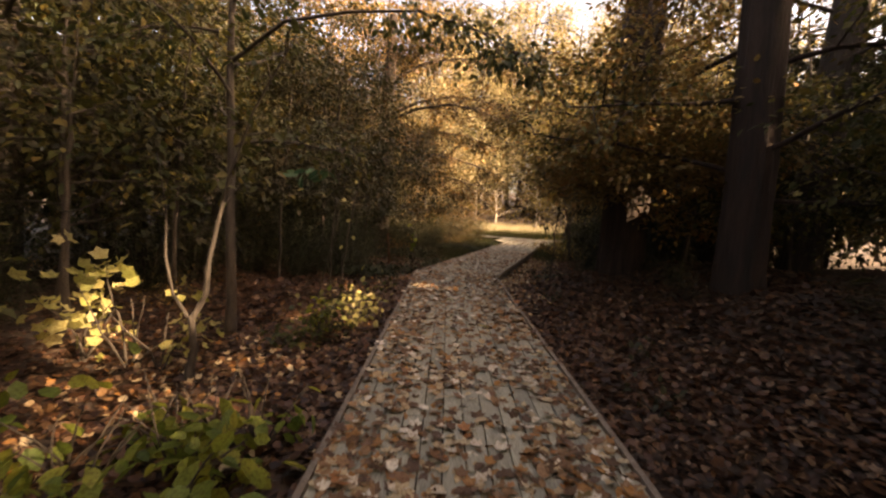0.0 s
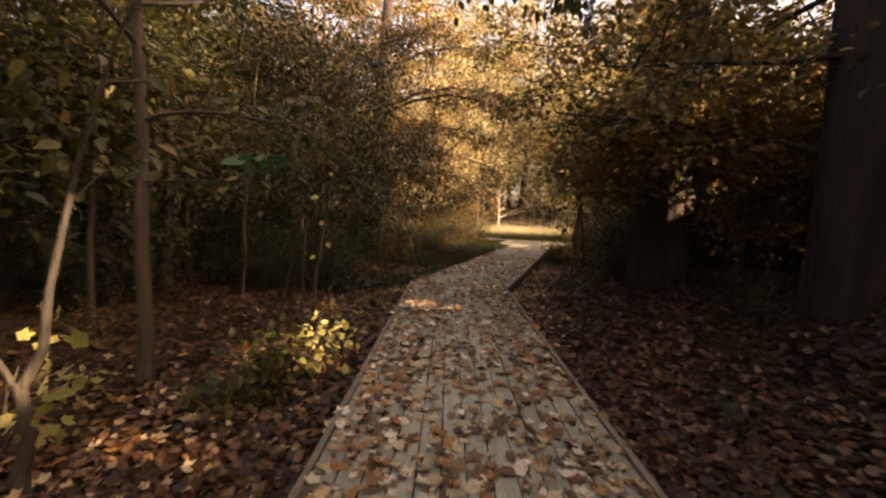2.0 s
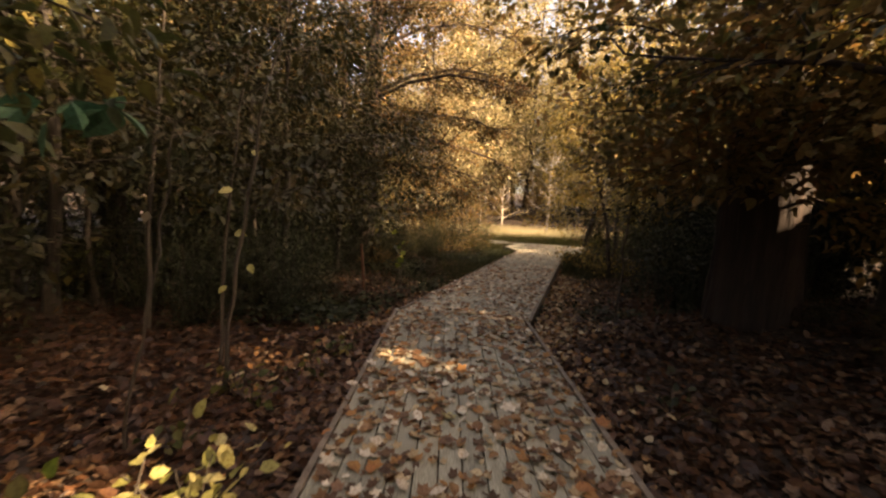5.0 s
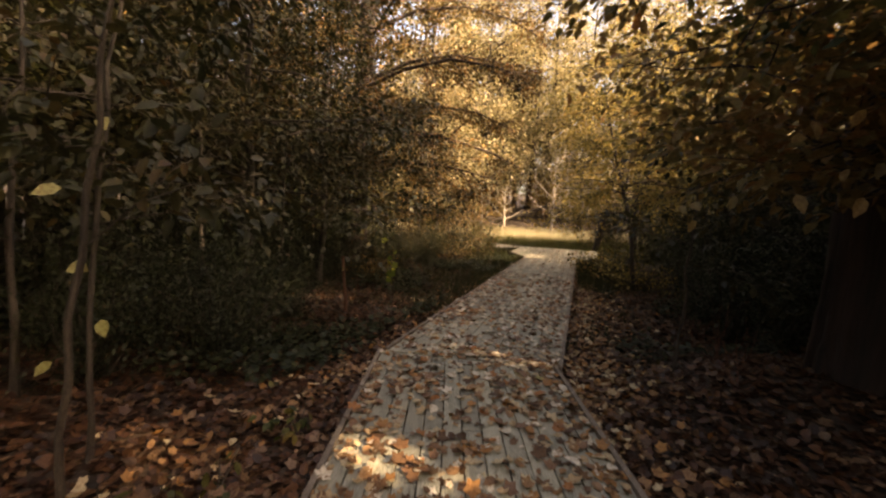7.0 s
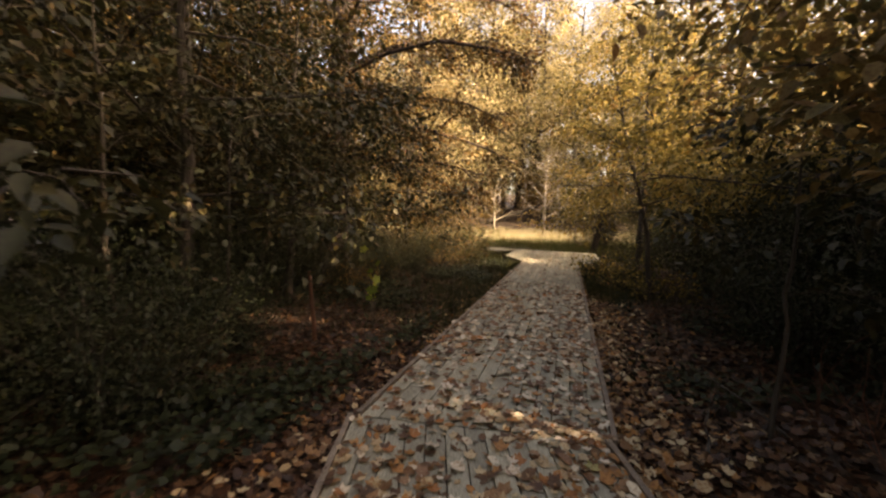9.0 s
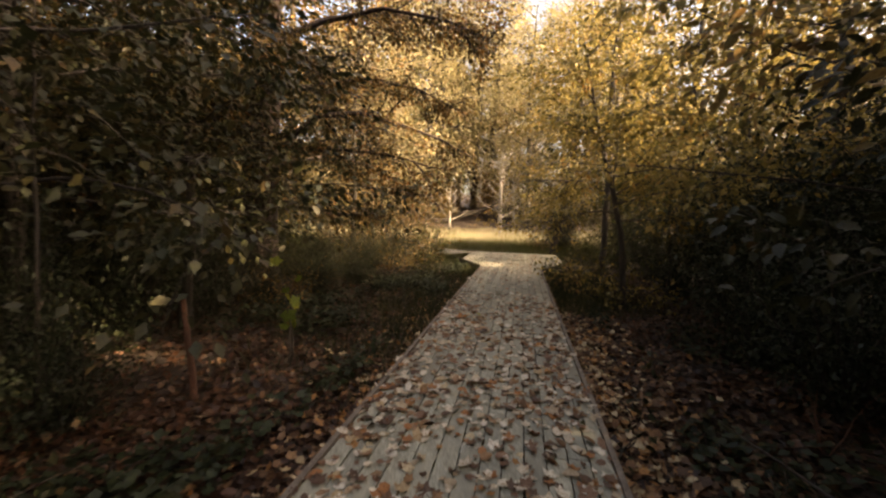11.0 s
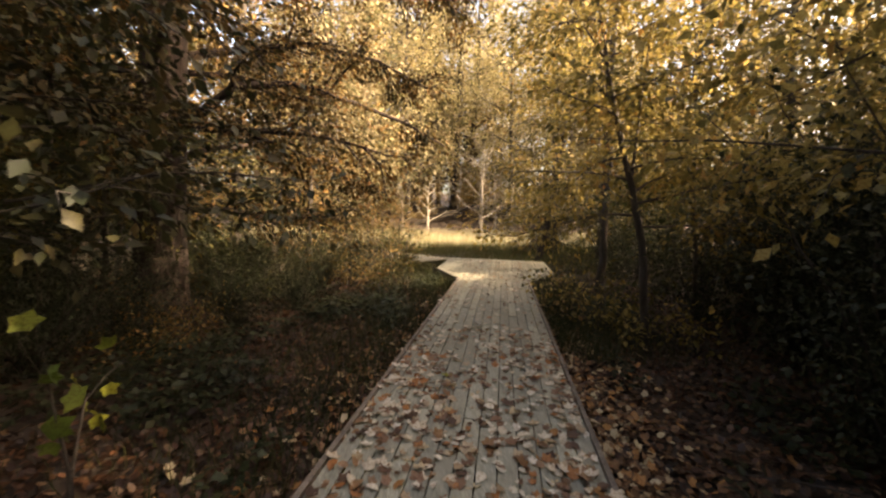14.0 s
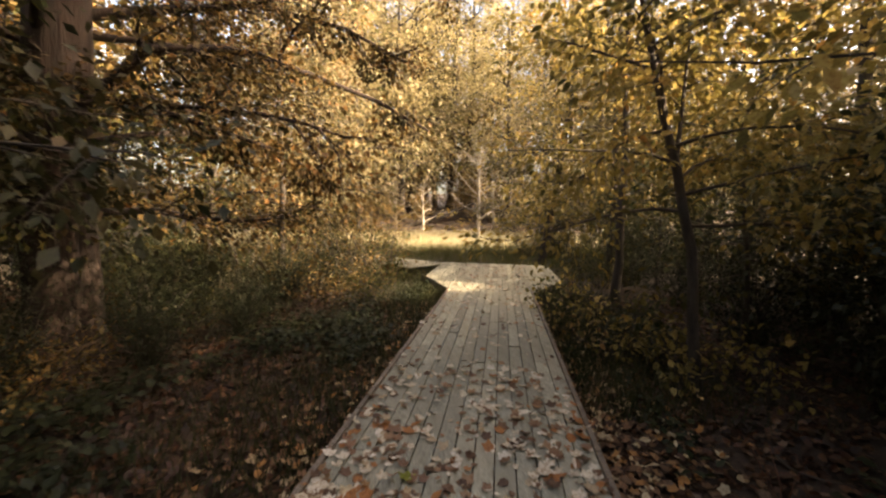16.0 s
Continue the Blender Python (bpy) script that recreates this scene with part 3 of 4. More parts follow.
tree("young_tree", rng, -2.86, 5.28, gz(-2.86, 5.28) - 0.05, [(0, 0, 0), (0.03, 0, 1.3), (-0.02, 0.05, 2.6), (0.0, 0, 4.2), (0.15, 0, 6.2)], [0.062, 0.058, 0.05, 0.04, 0.015], limbs, M_OLIVE, M_BARK_THIN, 0.10, "oval", 0,
     "slender young tree with grey bark and sparse leaves")

# small forked tree with a bare low arm and a long twig towards the path
limbs = [dict(at=0.28, line=[(0.02, 0, 0.72), (0.14, 0.02, 0.95), (0.16, 0.05, 1.3), (0.30, 0.1, 2.0), (0.55, 0.1, 2.7), (1.0, 0.1, 3.5)], r=0.032, subs=9, sub_len=0.6, twigs=4, leaves=2.5, start=0.45),
         dict(at=0.28, line=[(0.0, 0, 0.70), (-0.16, 0, 0.95), (-0.24, 0.02, 1.3), (-0.25, 0.05, 1.75), (-0.35, 0.08, 2.3)], r=0.02, subs=5, sub_len=0.5, twigs=4, leaves=3, start=0.6),
         dict(at=0.28, line=[(0.10, 0.02, 0.86), (0.15, 0.02, 1.02), (0.13, 0.03, 1.22)], r=0.026, subs=1, sub_len=0.12, twigs=1, leaves=0, start=0.5)]
tree("forked_sapling", rng, -2.42, 3.75, gz(-2.42, 3.75) - 0.05, [(0, 0, 0), (0.03, 0, 0.4), (0.02, 0, 0.75)], [0.040, 0.036, 0.030], limbs, M_OLIVE, M_BARK, 0.11, "oval", 0,
     "small forked tree with thin bare arms and few leaves")

limbs = [dict(at=0.97, line=[(0.42, -0.10, 2.10), (0.25, -0.18, 2.17), (0.0, -0.22, 2.16), (-0.25, -0.25, 2.08)], r=0.005, subs=4, sub_len=0.14, twigs=1, leaves=0.8, start=0.15, spread=0.05, droop=0.10)]
tree("sapling", rng, -1.98, 6.25, gz(-1.98, 6.25) - 0.03, [(0, 0, 0), (0.10, 0, 0.7), (0.26, -0.03, 1.4), (0.42, -0.10, 2.10)], [0.011, 0.009, 0.008, 0.005], limbs, M_FRESH, M_BARK_THIN, 0.25, "oval", 0, "thin sapling with a few large fresh green leaves", "tree", "saplings in the undergrowth", sides=6)


def thin_stem(x, y, lean, h, r, leaf=M_OLIVE, n=5, bark=M_BARK_THIN, ln=0.9):
    """A slender sapling."""
    z = gz(x, y) - 0.05
    tr = [(0, 0, 0), (lean[0] * 0.15, lean[1] * 0.15, h * 0.33), (lean[0] * 0.5, lean[1] * 0.5, h * 0.66), (lean[0], lean[1], h)]
    lim = fan(rng, n, 0.4, 0.95, ln, 0.3, r=r * 0.3, subs=6, sub_len=0.6, twigs=4, leaves=3.5, spread=0.13)
    return tree("sapling", rng, x, y, z, tr, [r, r * 0.9, r * 0.7, r * 0.25], lim, leaf, bark, 0.095, "oval", 0, "slender sapling with thin grey stem and sparse leaves", "tree", "saplings in the undergrowth", sides=7)


# M_DARK gives the left saplings their shade as leaf colour
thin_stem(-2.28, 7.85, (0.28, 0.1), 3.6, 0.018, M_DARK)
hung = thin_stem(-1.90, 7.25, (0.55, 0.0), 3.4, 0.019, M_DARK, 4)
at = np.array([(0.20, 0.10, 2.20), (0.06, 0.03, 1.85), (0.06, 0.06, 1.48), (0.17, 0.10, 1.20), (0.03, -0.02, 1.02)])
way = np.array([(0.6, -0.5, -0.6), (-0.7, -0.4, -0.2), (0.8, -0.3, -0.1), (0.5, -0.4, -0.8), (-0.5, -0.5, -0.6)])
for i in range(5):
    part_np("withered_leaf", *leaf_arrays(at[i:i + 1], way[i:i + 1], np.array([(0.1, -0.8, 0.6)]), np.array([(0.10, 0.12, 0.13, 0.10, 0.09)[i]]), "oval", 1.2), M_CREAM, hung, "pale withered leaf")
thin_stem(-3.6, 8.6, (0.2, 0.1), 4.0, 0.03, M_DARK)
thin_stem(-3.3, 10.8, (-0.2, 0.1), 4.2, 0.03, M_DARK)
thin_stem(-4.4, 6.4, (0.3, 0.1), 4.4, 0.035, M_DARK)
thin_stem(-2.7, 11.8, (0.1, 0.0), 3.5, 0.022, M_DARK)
thin_stem(-5.0, 12.5, (0.3, 0.0), 4.5, 0.04)
thin_stem(2.55, 9.7, (0.2, 0.2), 2.6, 0.018, M_DARK)
thin_stem(4.9, 9.3, (-0.5, 0.1), 3.4, 0.025, M_OLIVE)

# bare sapling whose low branch reaches out over the litter
limbs = [dict(at=0.4, line=[(0, 0, 1.55), (0.35, -0.15, 1.58), (0.75, -0.25, 1.72), (1.05, -0.35, 1.95), (1.35, -0.45, 2.2)], r=0.013, subs=7, sub_len=0.45, twigs=2, leaves=0, start=0.3)]
limbs += fan(rng, 7, 0.45, 0.95, 1.2, 0.4, r=0.012, subs=6, sub_len=0.5, twigs=3, leaves=1.2)
tree("bare_sapling", rng, -4.75, 4.9, gz(-4.75, 4.9) - 0.05, [(0, 0, 0), (0.05, 0, 1.3), (0.15, 0, 2.6), (0.3, 0, 3.8)], [0.04, 0.036, 0.025, 0.01], limbs, M_OLIVE, M_BARK_THIN, 0.09, "oval", 0, "thin nearly bare sapling with reaching branches")


def dead_stems(x, y, n, h, label):
    """Dry leafless stems from one root."""
    root = empty("dead_plant", x, y, gz(x, y))
    for i in range(n):
        a = i * 2.4 + rng.random()
        way = (math.cos(a) * 0.5, math.sin(a) * 0.5, 1)
        part_np("stem", *tube(bend((0, 0, -0.04), way, h * rng.uniform(0.6, 1.1), rng, 6, 0.14), np.linspace(0.006, 0.002, 6), 5), M_BARK_SNAG, root, smooth=True)
    return tagged(root, label, "dead plant", "dry stems beside the path")


for x, y, n, h in ((3.2, 10.0, 6, 0.9), (2.75, 9.0, 4, 0.8), (3.1, 9.5, 3, 0.7), (3.4, 10.8, 4, 0.7), (-1.9, 16.8, 4, 0.6), (4.1, 14.3, 4, 0.6)):
    dead_stems(x, y, n, h, "dry reddish leafless stems rising from the litter")

# short sunlit stump of a stem in the left undergrowth
stump = tagged(empty("snag", -1.72, 12.25, gz(-1.72, 12.25)), "short broken trunk with reddish bark", "snag")
part_np("stem", *tube(bend((0, 0, -0.05), (0.0, 0, 1), 1.05, rng, 7, 0.03), np.linspace(0.034, 0.024, 7), 9), M_BARK_SNAG, stump, smooth=True)

# the old oak past the bend, with limbs down over the grass
limbs = [dict(at=0.35, line=[(0.2, 0, 3.7), (0.9, -0.3, 3.75), (1.5, -0.5, 4.2), (2.4, -0.2, 4.4), (3.5, 0.2, 4.25), (4.6, 0.6, 4.0), (5.6, 1.0, 3.6)], r=0.10, subs=20, sub_len=1.4, twigs=10, leaves=10, start=0.3, droop=0.5),
         dict(at=0.33, line=[(0.2, 0, 3.6), (1.2, -0.4, 3.5), (2.0, -0.3, 3.3), (3.0, 0, 3.0), (3.8, 0.4, 2.6)], r=0.06, subs=14, sub_len=1.0, twigs=9, leaves=9, start=0.35, droop=0.5),
         dict(at=0.45, line=[(0.1, 0, 4.7), (1.2, 0.6, 5.2), (2.5, 1.0, 5.6), (4.0, 1.6, 5.6), (5.2, 2.0, 5.2)], r=0.09, subs=20, sub_len=1.5, twigs=10, leaves=10, start=0.25, droop=0.5),
         dict(at=0.42, line=[(0.0, -0.2, 4.4), (0.7, -1.2, 4.8), (1.3, -2.2, 4.9), (1.7, -3.4, 4.6), (2.0, -4.4, 4.1)], r=0.08, subs=16, sub_len=1.3, twigs=9, leaves=9, start=0.25, droop=0.4),
         dict(at=0.57, line=[(0.2, 0, 6.0), (1.6, 0.3, 6.8), (3.2, 0.6, 7.2), (4.8, 0.9, 7.1), (6.0, 1.2, 6.6)], r=0.08, subs=20, sub_len=1.6, twigs=10, leaves=8, start=0.25, droop=0.4),
         dict(at=0.55, line=[(0.2, 0, 5.8), (1.6, -0.8, 6.2), (3.0, -1.5, 6.3), (4.3, -1.9, 6.0), (5.2, -2.1, 5.6)], r=0.07, subs=18, sub_len=1.4, twigs=10, leaves=8, start=0.3, droop=0.4),
         dict(at=0.72, line=[(0.2, 0.1, 7.6), (1.8, 1.0, 8.8), (3.4, 1.9, 9.4), (5.0, 2.6, 9.4), (6.2, 3.0, 9.0)], r=0.08, subs=20, sub_len=1.8, twigs=10, leaves=8, start=0.25, droop=0.3)]
limbs += fan(rng, 18, 0.30, 0.97, 4.4, 0.25, r=0.07, subs=15, sub_len=1.7, twigs=8, leaves=9.5, spread=0.25)
tree("oak_tree", rng, -3.2, 18.9, gz(-3.2, 18.9) - 0.05, [(0, 0, 0), (0.0, 0, 2), (0.15, 0, 5), (0.3, 0.2, 10.5)], [0.44, 0.42, 0.36, 0.18], limbs, M_OAK_SHADED, M_BARK_RED, 0.115, "diamond", 0.09,
     "old oak with drooping limbs of rust and gold leaves, darkened for shade")

# young two-stemmed tree on the right of the second stretch
limbs = [dict(at=0.55, line=[(-0.45, 0, 2.6), (-0.38, 0.05, 3.1), (-0.30, 0.1, 3.9), (-0.2, 0.1, 5.2)], r=0.03, subs=10, sub_len=0.9, twigs=5, leaves=4, start=0.25)]
limbs += fan(rng, 16, 0.40, 0.98, 2.0, 0.3, r=0.022, subs=10, sub_len=1.0, twigs=7, leaves=6, spread=0.2)
tree("young_tree", rng, 4.95, 16.0, gz(4.95, 16.0) - 0.05, [(0, 0, 0), (-0.1, 0, 1.2), (-0.35, 0, 2.3), (-0.75, 0, 3.5), (-1.2, 0.1, 5.4)], [0.06, 0.056, 0.05, 0.04, 0.015], limbs, M_AMBER, M_BARK_THIN, 0.10, "oval", 0,
     "young two-stemmed tree with golden leaves by the path")
# leaning tree past the junction
limbs = fan(rng, 20, 0.28, 0.98, 3.2, 0.25, r=0.045, subs=12, sub_len=1.4, twigs=7, leaves=6, spread=0.26)
tree("ash_tree", rng, 7.95, 27.3, gz(7.95, 27.3) - 0.05, [(0, 0, 0), (0.35, 0, 2), (0.8, 0, 5), (1.2, 0, 9)], [0.16, 0.15, 0.12, 0.06], limbs, M_GOLD, M_BARK, 0.13, "diamond", 0,
     "leaning tree with golden crown beyond the boardwalk junction")

# maples that reach over the second stretch
# the one at x 11.6 is added on the sun side to shade the left
for x, y, h, m, lab in ((5.7, 12.0, 7.5, M_AMBER, "maple with amber leaves over the bend of the path"), (7.4, 14.2, 8.5, M_AMBER, "maple with olive and gold leaves above the thicket"), (8.3, 17.0, 9.5, M_AMBER, "maple with golden leaves above the thicket"), (6.9, 20.6, 10.0, M_AMBER, "golden-leaved maple near the junction"), (8.6, 23.6, 11.0, M_AMBER, "tall amber-leaved maple behind the junction"), (11.6, 14.6, 9.5, M_AMBER, "tall maple with amber crown, added towards the sun for its shade"),
                        (-1.6, 25.6, 9.0, M_GOLD, "golden-leaved maple at the wood's edge"), (-6.4, 16.2, 7.6, M_RUST, "maple with brown leaves in the shade of an oak"), (-4.2, 13.4, 8.0, M_DARK, "maple with dull leaves, shade put into their colour"), (-6.4, 9.6, 8.5, M_DARK, "maple with leaves darkened to stand for shade")):
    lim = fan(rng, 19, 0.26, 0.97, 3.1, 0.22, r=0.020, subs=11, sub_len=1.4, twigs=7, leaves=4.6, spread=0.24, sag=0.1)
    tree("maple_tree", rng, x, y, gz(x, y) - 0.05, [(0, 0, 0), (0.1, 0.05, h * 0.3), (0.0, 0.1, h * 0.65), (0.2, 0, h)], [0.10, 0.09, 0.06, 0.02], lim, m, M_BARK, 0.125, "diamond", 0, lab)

# close-set maples added to shade the left, by low crowns and darkened leaves
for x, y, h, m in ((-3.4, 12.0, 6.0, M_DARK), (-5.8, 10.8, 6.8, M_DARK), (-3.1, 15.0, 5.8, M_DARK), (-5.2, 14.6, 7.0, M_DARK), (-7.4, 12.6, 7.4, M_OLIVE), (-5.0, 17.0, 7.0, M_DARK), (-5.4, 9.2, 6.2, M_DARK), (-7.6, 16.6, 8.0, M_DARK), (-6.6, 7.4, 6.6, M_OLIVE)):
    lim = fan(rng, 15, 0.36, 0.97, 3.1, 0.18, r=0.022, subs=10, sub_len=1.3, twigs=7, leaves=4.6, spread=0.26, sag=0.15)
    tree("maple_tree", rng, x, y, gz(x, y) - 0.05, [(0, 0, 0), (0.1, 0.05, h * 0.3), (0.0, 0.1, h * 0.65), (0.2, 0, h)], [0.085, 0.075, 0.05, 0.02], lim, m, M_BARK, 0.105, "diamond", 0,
         "maple with brown and olive leaves, dulled to stand for dense shade", "tree", "maples in the left wood")

# maples added out of view where the walk begins, to shade the path
for x, y, h in ((-2.9, -0.2, 6.6), (3.3, 0.0, 6.8), (-2.7, -3.2, 7.0), (3.2, -3.4, 7.0)):
    lim = fan(rng, 14, 0.45, 0.97, 3.3, 0.15, r=0.022, subs=11, sub_len=1.4, twigs=7, leaves=4.6, spread=0.28, sag=0.1)
    tree("maple_tree", rng, x, y, gz(x, y) - 0.05, [(0, 0, 0), (0.1, 0.05, h * 0.3), (0.0, 0.1, h * 0.65), (0.2, 0, h)], [0.085, 0.075, 0.05, 0.02], lim, M_OLIVE, M_BARK, 0.13, "diamond", 0,
         "maple with olive leaves, added out of view to shade the boardwalk", "tree", "maples over the boardwalk")

# ---------------------------------------------------------------- undergrowth trees, built once and copied
kinds = []
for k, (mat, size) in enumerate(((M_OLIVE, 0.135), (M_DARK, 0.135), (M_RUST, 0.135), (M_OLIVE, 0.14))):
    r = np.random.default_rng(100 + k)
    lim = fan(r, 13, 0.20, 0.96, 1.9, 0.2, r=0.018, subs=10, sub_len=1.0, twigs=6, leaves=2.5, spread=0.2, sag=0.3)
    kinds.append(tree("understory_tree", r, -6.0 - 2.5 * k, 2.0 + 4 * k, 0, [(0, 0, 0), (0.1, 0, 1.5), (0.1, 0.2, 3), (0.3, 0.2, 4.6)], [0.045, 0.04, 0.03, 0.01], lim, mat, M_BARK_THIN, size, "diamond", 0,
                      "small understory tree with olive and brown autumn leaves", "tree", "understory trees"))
    kinds[-1].location.z = gz(-6.0 - 2.5 * k, 2.0 + 4 * k) - 0.05


def place(proto, x, y, s, r, sink=0.05):
    m = Matrix.Translation((x, y, gz(x, y) - sink)) @ Matrix.Rotation(r.uniform(0, 6.28), 4, "Z") @ Matrix.Diagonal((s, s, s * r.uniform(0.9, 1.15), 1))
    return copy_thing(proto, m)


r = np.random.default_rng(77)
spots = []


def scatter(n, xlo, xhi, ylo, yhi, clear, gap, taken):
    got, tries = [], 0
    while len(got) < n and tries < n * 60:
        tries += 1
        x, y = r.uniform(xlo, xhi), r.uniform(ylo, yhi)
        d = float(offset_right(x, y))
        if not clear(x, y, d) or any((x - a) ** 2 + (y - b) ** 2 < gap * gap for a, b in taken):
            continue
        taken.append((x, y))
        got.append((x, y))
    return got


# mostly the dark-leaved kind, whose colour stands for shade in the left wood
for x, y in scatter(36, -13, -3.4, -3, 26, lambda x, y, d: d < -3.3 - 2.4 * (y < 7), 1.2, spots):
    place(kinds[r.choice([0, 1, 1, 1, 3])], x, y, r.uniform(0.85, 1.25), r)
for x, y in scatter(19, 4.5, 12, -3, 9.5, lambda x, y, d: d > 4.6, 1.4, spots):
    place(kinds[r.choice([0, 1, 1, 3])], x, y, r.uniform(0.75, 1.15), r)
for x, y in scatter(14, 6.5, 15, 15, 30, lambda x, y, d: d > 3.6, 1.5, spots):
    place(kinds[r.choice([0, 2, 3])], x, y, r.uniform(0.7, 1.0), r)

# small trees added on the sun side, to keep sunlight off the thicket
for x, y, k in ((9.6, 10.9, 1), (10.8, 12.3, 0), (11.2, 10.2, 1), (8.6, 9.2, 1), (9.4, 7.9, 1), (10.4, 14.0, 1), (12.2, 13.2, 1)):
    place(kinds[k], x, y, r.uniform(1.1, 1.35), r)

# ---------------------------------------------------------------- the dark thicket on the right of the bend
r = np.random.default_rng(78)
# leaf colour near black, standing for the shade that lies on the thicket
thicket = [shrub("thicket_shrub", np.random.default_rng(200 + k), 5.6 + 1.2 * k, 13.2 + 1.3 * k, gz(5.6 + 1.2 * k, 13.2 + 1.3 * k), 3.0, 1.5, 14, 5400, M_SHADE_LEAF, 0.085, "diamond", M_BARK_THIN,
                 "dense thicket shrub with leaves darkened for shade", "shrub", "thicket beside the path", 0.05) for k in range(2)]
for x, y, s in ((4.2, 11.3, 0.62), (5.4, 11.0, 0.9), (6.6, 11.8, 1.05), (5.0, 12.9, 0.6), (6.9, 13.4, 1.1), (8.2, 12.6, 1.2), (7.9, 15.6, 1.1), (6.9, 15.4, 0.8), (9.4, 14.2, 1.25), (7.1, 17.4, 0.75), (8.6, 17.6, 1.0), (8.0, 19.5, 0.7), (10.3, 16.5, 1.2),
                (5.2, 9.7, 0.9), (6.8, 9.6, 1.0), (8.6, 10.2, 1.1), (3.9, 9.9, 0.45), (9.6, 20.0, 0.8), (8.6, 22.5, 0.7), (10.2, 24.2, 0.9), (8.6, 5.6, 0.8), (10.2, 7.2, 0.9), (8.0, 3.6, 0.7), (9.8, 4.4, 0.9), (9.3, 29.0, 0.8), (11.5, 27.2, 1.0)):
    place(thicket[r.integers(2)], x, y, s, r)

# the same dark shrubs added on the left, in place of deep shade
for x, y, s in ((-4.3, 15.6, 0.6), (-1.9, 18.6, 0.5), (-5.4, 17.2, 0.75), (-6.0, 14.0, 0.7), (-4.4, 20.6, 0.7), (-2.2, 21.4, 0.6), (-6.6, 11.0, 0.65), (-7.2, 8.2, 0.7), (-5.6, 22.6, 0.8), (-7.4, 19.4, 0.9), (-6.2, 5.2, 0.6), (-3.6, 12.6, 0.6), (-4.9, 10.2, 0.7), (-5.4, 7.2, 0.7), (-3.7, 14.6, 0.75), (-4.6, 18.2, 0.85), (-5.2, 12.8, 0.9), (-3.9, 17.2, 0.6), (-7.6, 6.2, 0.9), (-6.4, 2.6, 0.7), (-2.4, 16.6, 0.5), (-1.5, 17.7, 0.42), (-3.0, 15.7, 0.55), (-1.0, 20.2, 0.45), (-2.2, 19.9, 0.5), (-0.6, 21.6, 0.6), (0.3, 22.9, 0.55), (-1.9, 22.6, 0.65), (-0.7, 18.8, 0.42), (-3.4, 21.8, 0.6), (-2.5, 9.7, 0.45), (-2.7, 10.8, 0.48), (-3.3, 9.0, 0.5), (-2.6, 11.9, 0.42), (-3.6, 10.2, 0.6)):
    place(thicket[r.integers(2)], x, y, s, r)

# lower shrubs along the left
low = [shrub("low_shrub", np.random.default_rng(220 + k), -2.9 - 2 * k, 10.0 + 5 * k, gz(-2.9 - 2 * k, 10.0 + 5 * k), 1.0, 0.8, 9, 700, m, 0.075, "diamond", M_BARK_THIN, "low leafy undergrowth shrub", "shrub", "undergrowth shrubs", 0.25)
       for k, m in enumerate((M_DARK, M_OLIVE, M_RUST))]
for x, y in scatter(30, -10, -1.4, 5, 26, lambda x, y, d: d < -2.3, 0.8, spots):
    place(low[r.integers(3)], x, y, r.uniform(0.5, 1.1), r)
for x, y in scatter(12, 2.4, 9, -1, 10, lambda x, y, d: d > 2.6, 0.8, spots):
    place(low[r.integers(2)], x, y, r.uniform(0.4, 0.8), r)
for x, y, s, k in ((0.9, 22.6, 1.3, 2), (0.1, 21.6, 1.5, 2), (1.6, 23.8, 1.2, 1), (-0.8, 22.8, 1.6, 2), (1.2, 21.0, 1.0, 1), (-0.4, 24.6, 1.4, 1), (0.5, 25.6, 1.7, 2), (1.3, 26.2, 1.3, 1), (-1.4, 26.0, 1.8, 2), (0.6, 23.6, 1.5, 0), (7.6, 22.2, 1.0, 1), (8.0, 24.0, 1.3, 1), (8.9, 26.1, 1.2, 0), (9.6, 31.0, 1.4, 0), (10.6, 33.0, 1.6, 0)):
    place(low[k], x, y, s, r)

# brush that closes the meadow off on the left of the junction
for x, y, s, k in ((1.6, 24.2, 1.5, 0), (1.0, 25.2, 1.7, 1), (0.2, 26.2, 1.8, 0), (-0.6, 27.3, 1.9, 1), (0.5, 24.6, 1.7, 3), (-0.9, 25.4, 1.9, 0), (1.9, 30.6, 1.6, 0), (0.6, 31.6, 1.9, 1), (-0.7, 32.6, 2.0, 0), (2.6, 32.6, 1.5, 1), (1.2, 33.2, 0.7, 2), (-0.8, 34.4, 0.8, 2), (2.2, 35.0, 0.6, 2), (-2.4, 33.2, 0.9, 2), (-2.0, 28.6, 2.0, 1), (9.2, 34.5, 1.5, 0), (8.6, 30.2, 1.4, 1), (10.4, 37.0, 0.6, 2)):
    place((low[1], low[2], kinds[2], low[0])[k], x, y, s, r)

# ---------------------------------------------------------------- plants close to the boards
rng = np.random.default_rng(55)


def broad_plant(name, x, y, h, w, stems, n, mat, size, shape, label):
    return shrub(name, rng, x, y, gz(x, y), h, w, stems, n, mat, size, shape, M_BARK_THIN, label, "plant", "", 0.62 if shape == "lobed" else 0.35, 1.25)


broad_plant("maple_seedling", -3.30, 4.10, 1.15, 0.36, 5, 110, M_CREAM, 0.15, "lobed", "maple seedling with yellow lobed leaves, paled to look sunlit")
broad_plant("maple_seedling", -3.85, 4.15, 1.00, 0.34, 4, 80, M_CREAM, 0.14, "lobed", "low maple seedling with yellow lobed leaves, paled to look sunlit")
broad_plant("maple_seedling", -2.92, 4.00, 0.95, 0.28, 4, 60, M_CREAM, 0.13, "lobed", "small maple seedling with yellow leaves, paled to look sunlit")
